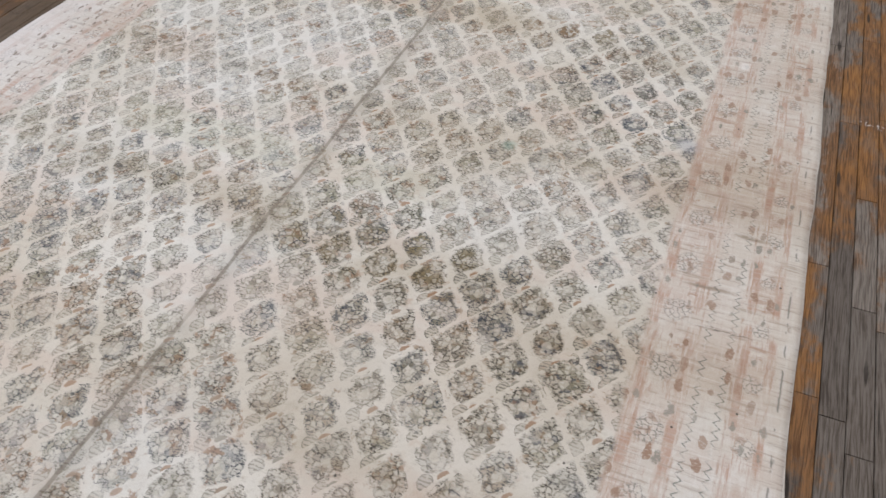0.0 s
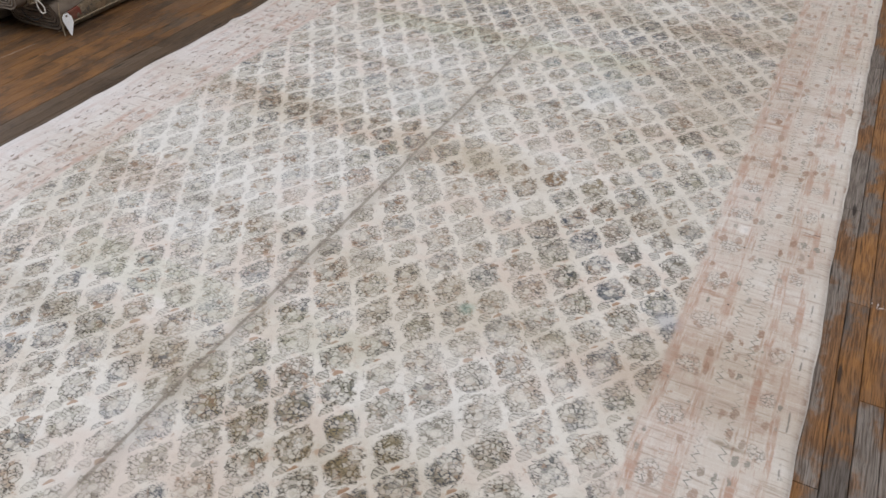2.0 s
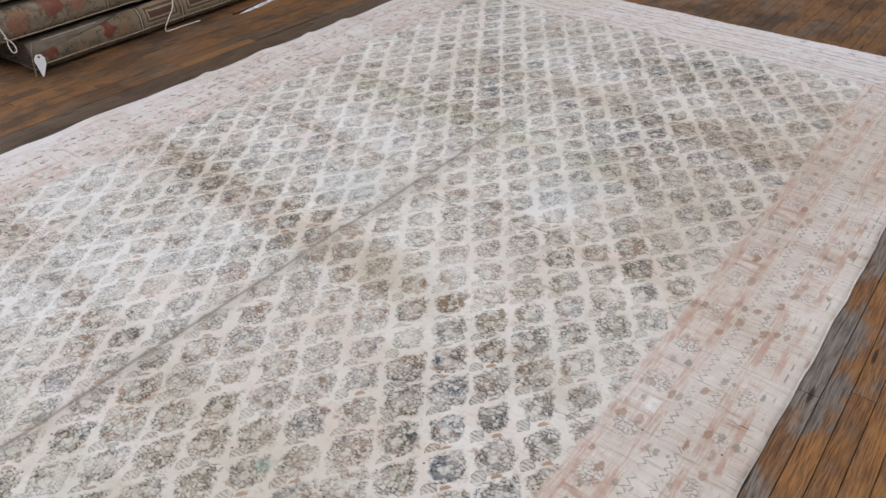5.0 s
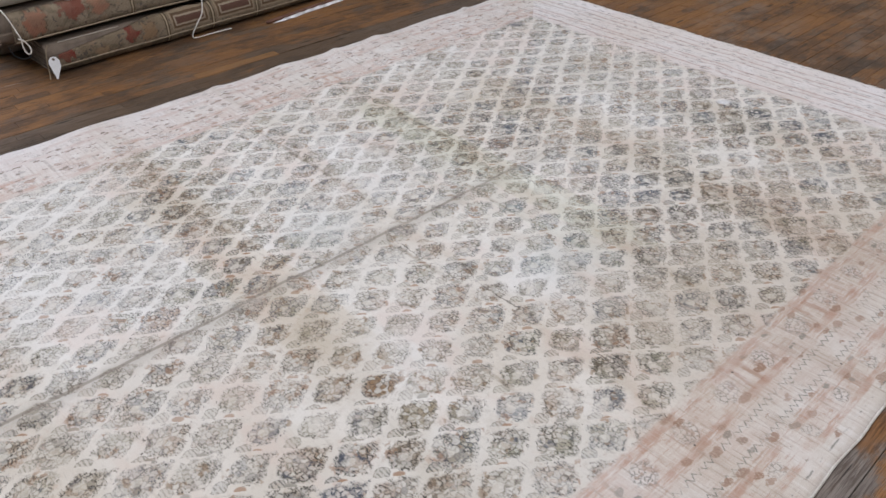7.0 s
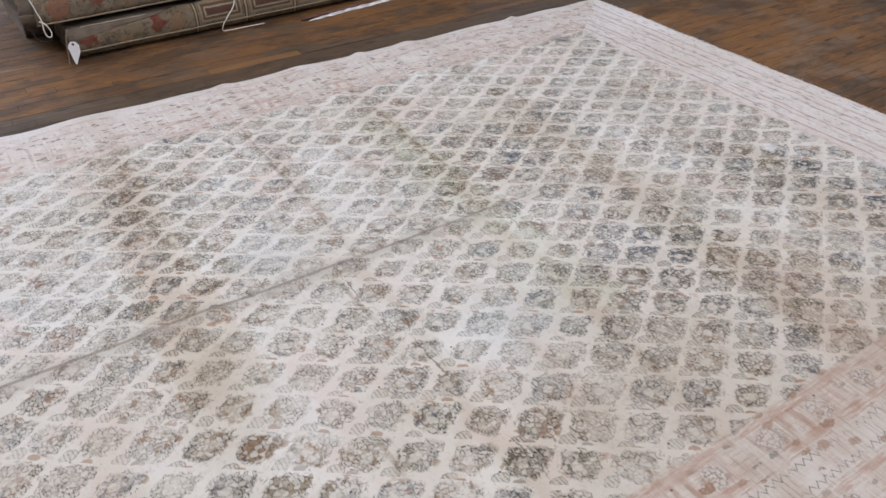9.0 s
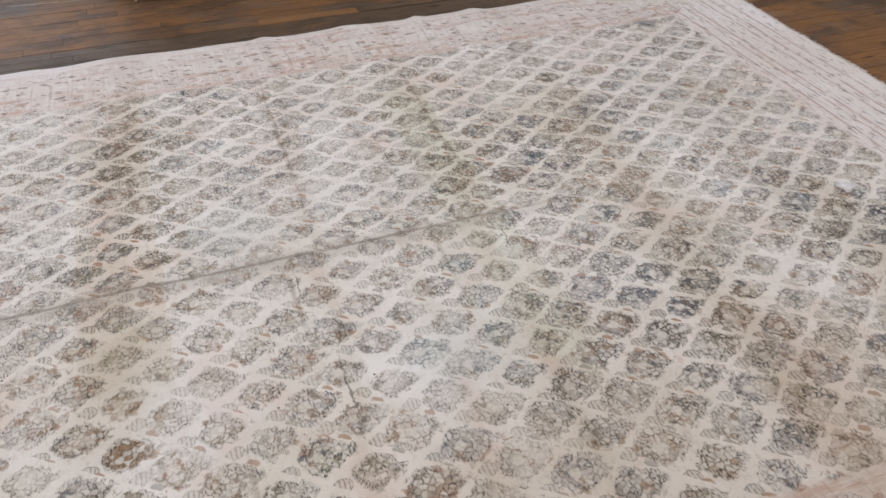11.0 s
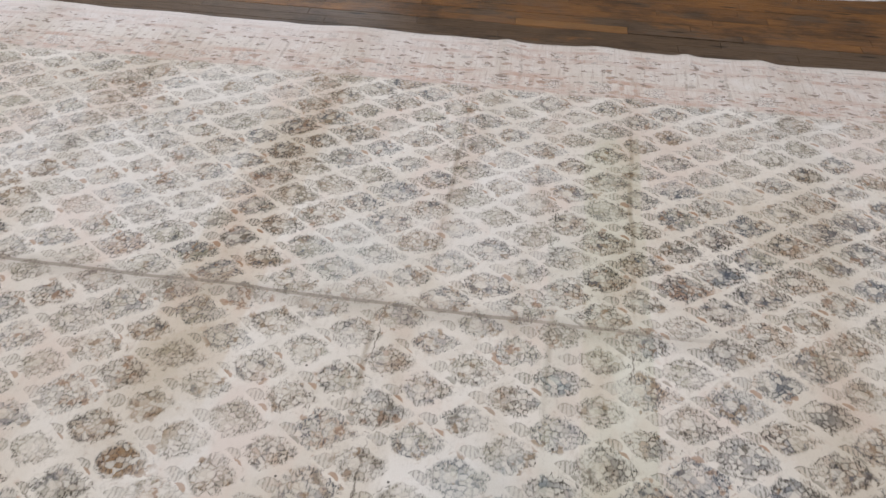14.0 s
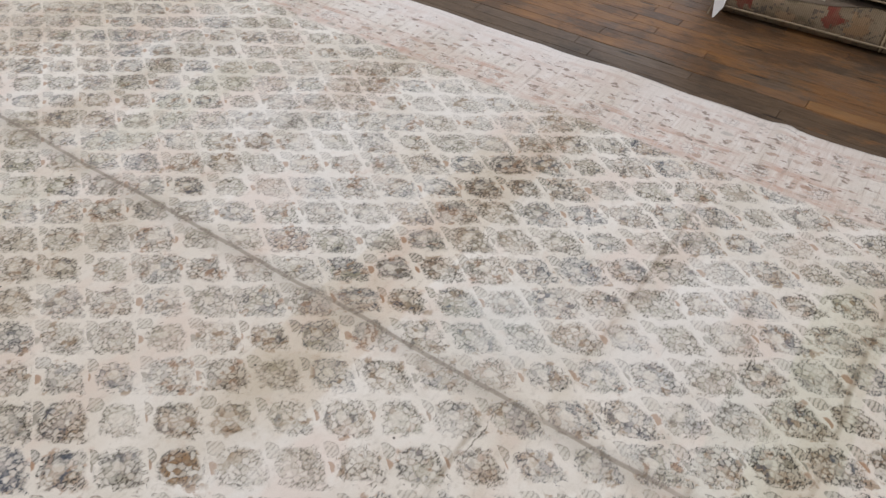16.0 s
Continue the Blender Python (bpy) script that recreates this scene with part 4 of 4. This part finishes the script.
string_thing("tie_string", [(-3.29, 3.63, 0.32), (-3.225, 3.635, 0.27), (-3.205, 3.615, 0.20), (-3.185, 3.592, 0.125), (-3.172, 3.548, 0.078), (-3.172, 3.518, 0.038), (-3.178, 3.515, 0.010), (-3.182, 3.545, 0.0035), (-3.184, 3.64, 0.0035), (-3.180, 3.742, 0.0035)], 0.0032, STRING, "white string hanging from the stack down to the floor")
string_thing("tie_string", [(-3.32, 2.665, 0.338), (-3.25, 2.675, 0.326), (-3.225, 2.690, 0.28), (-3.212, 2.700, 0.235), (-3.205, 2.708, 0.20), (-3.200, 2.705, 0.165), (-3.196, 2.712, 0.135), (-3.194, 2.728, 0.132), (-3.196, 2.732, 0.155), (-3.200, 2.718, 0.188), (-3.198, 2.695, 0.205)], 0.0032, STRING, "white string tied with a loop round a folded carpet")
string_thing("tie_string", [(-3.175, 2.80, 0.155), (-3.168, 2.785, 0.13), (-3.165, 2.775, 0.08), (-3.16, 2.77, 0.03), (-3.155, 2.765, 0.004)], 0.003, ROPE, "brown cord hanging at the end of a folded carpet")
string_thing("tie_string", [(-3.26, 2.66, 0.16), (-3.25, 2.67, 0.12), (-3.235, 2.70, 0.10), (-3.23, 2.73, 0.105), (-3.24, 2.74, 0.13)], 0.0025, DARK_STRING, "thin black string loop under a folded carpet")

string_thing("tie_string", [(-3.30, 2.95, 0.318), (-3.268, 2.96, 0.312), (-3.258, 2.985, 0.309), (-3.27, 3.01, 0.313), (-3.262, 3.03, 0.311), (-3.255, 3.005, 0.309), (-3.268, 2.975, 0.314)], 0.003, STRING, "white string knot lying on a folded carpet")

strip = tagged(new("floor_strip"), "dark red wooden batten wrapped in crinkled plastic film lying on the floor", "batten")
strip.matrix_world = pose(-3.090, 3.925, 0.0, 0, 0, 7.4)
bm = bmesh.new()
box(bm, -0.034, -0.014, 0.0, 1.25, 0.0005, 0.016)
bmesh.ops.bevel(bm, geom=bm.edges[:], offset=0.004, segments=2, affect="EDGES")
part("batten", bm, MAHOGANY, strip)
vs, fs = [], []
for s in range(81):
    y = 0.018 + 1.20 * s / 80
    w = 0.026 * min(1.0, (s / 9.0) ** 0.7) * (0.85 + 0.35 * noise.noise((y * 6, 1, 0)))
    mid = 0.004 + 0.006 * noise.noise((y * 4, 5, 0))
    for k in range(6):
        f = k / 5 - 0.5
        vs.append((mid + w * f, y, 0.0015 + max(0.0, 0.012 * (0.25 - f * f) * 4 * min(1.0, s / 6.0) + 0.004 * noise.noise((y * 26, k * 0.9, 7)))))
for s in range(80):
    for k in range(5):
        a = s * 6 + k
        fs.append((a, a + 1, a + 7, a + 6))
raw("plastic_film", vs, fs, PLASTIC, strip, "crinkled shiny white plastic film")

# a bit of white fluff on the rug
bm = bmesh.new()
bmesh.ops.create_icosphere(bm, subdivisions=2, radius=0.008)
for v in bm.verts:
    v.co = Vector((v.co.x * 1.2, v.co.y * 0.8, v.co.z * 0.45)) * (1 + 0.35 * noise.noise(v.co * 260))
fluff = tagged(part("lint_fluff", bm, STRING), "small tuft of white fluff lying on the rug", "fluff")
fluff.matrix_world = pose(-1.363, 1.748, rug_height(-1.363, 1.748) + 0.0015, 0, 0, 20)

# ---- the floor: narrow strip boards over a dark base, running the length of the room ----
floor = slab("floor", ROOM_W, ROOM_E, ROOM_S, ROOM_N, -0.12, -0.022, SUBFLOOR)
tagged(floor, "old worn narrow-strip wooden floor with grey and amber boards", "floor")
PITCH, GAP = 0.0599, 0.0017
FIRST = -2.695
LENGTHS = (0.45, 0.7, 0.95, 1.2, 1.5)


def plank_verts(x0, x1, y0, y1, drop=0.0, c=0.0032):
    low = -0.021
    vs = [(x0, y0, low), (x1, y0, low), (x1, y1, low), (x0, y1, low), (x0, y0, -c - drop), (x1, y0, -c - drop), (x1, y1, -c - drop), (x0, y1, -c - drop),
          (x0 + c, y0 + c * 0.6, -drop), (x1 - c, y0 + c * 0.6, -drop), (x1 - c, y1 - c * 0.6, -drop), (x0 + c, y1 - c * 0.6, -drop)]
    fs = [(8, 9, 10, 11)]
    for k in range(4):
        k2 = (k + 1) % 4
        fs += [(k, k2, k2 + 4, k + 4), (k + 4, k2 + 4, k2 + 8, k + 8)]
    return vs, fs


PLANK_MESH = {}
for ln in LENGTHS:
    for zone, gap, short in (("worn", GAP, 0.0), ("tight", 0.0011, 0.0), ("shrunk", 0.0011, 0.0025), ("split", 0.0011, 0.0095)):
        vs, fs = plank_verts(gap / 2, PITCH - gap / 2 - short, 0.0006, ln - 0.0006, 0.0, 0.0016 if zone == "worn" else 0.0012)
        me = bpy.data.meshes.new("plank")
        me.from_pydata(vs, [], fs)
        me.materials.append(PLANK)
        PLANK_MESH[zone, ln] = me
rng = random.Random(21)
rest_v, rest_f, single = [], [], 0
col0, col1 = math.floor((ROOM_W - FIRST) / PITCH) + 1, math.floor((ROOM_E - FIRST) / PITCH) - 1
for c in range(col0, col1 + 1):
    x0 = FIRST + c * PITCH
    y = ROOM_S - (0.32 if c == -1 else rng.random())
    while y < ROOM_N:
        ln = rng.choice(LENGTHS)
        if c == -1:
            ln = 0.95 if y < 3.2 else 0.45
        y_end = y + ln
        drop = rng.choice((0.0, 0.0, 0.0004, 0.0008))
        near_east = 0.34 < x0 + PITCH and x0 < 0.95 and y_end > 0.3 and y < 4.6
        near_west = -3.22 < x0 and x0 < RUG_W and y_end > 1.4 and y < 5.6
        near_north = -2.3 < x0 < 0.4 and y_end > RUG_N and y < 6.6
        if (near_east or near_west or near_north) and single < 300 and y > ROOM_S and y_end < ROOM_N:
            zone = "worn" if near_east else "split" if c == -1 and 3.6 < y < 3.9 else "shrunk" if c == -1 else "tight"
            ob = new("plank", PLANK_MESH[zone, ln])
            ob.location = (x0, y, -drop)
            ob.parent = floor
            single += 1
        else:
            gap = GAP if x0 > 0.3 else 0.0011
            vs, fs = plank_verts(x0 + gap / 2, x0 + PITCH - gap / 2, max(y, ROOM_S) + 0.0006, min(y_end, ROOM_N) - 0.0006, drop, 0.0016 if x0 > 0.3 else 0.0012)
            n = len(rest_v)
            rest_v += vs
            rest_f += [tuple(i + n for i in f) for f in fs]
        y = y_end
tagged(raw("plank_field", rest_v, rest_f, PLANK, floor, smooth=False), kind="stuff")
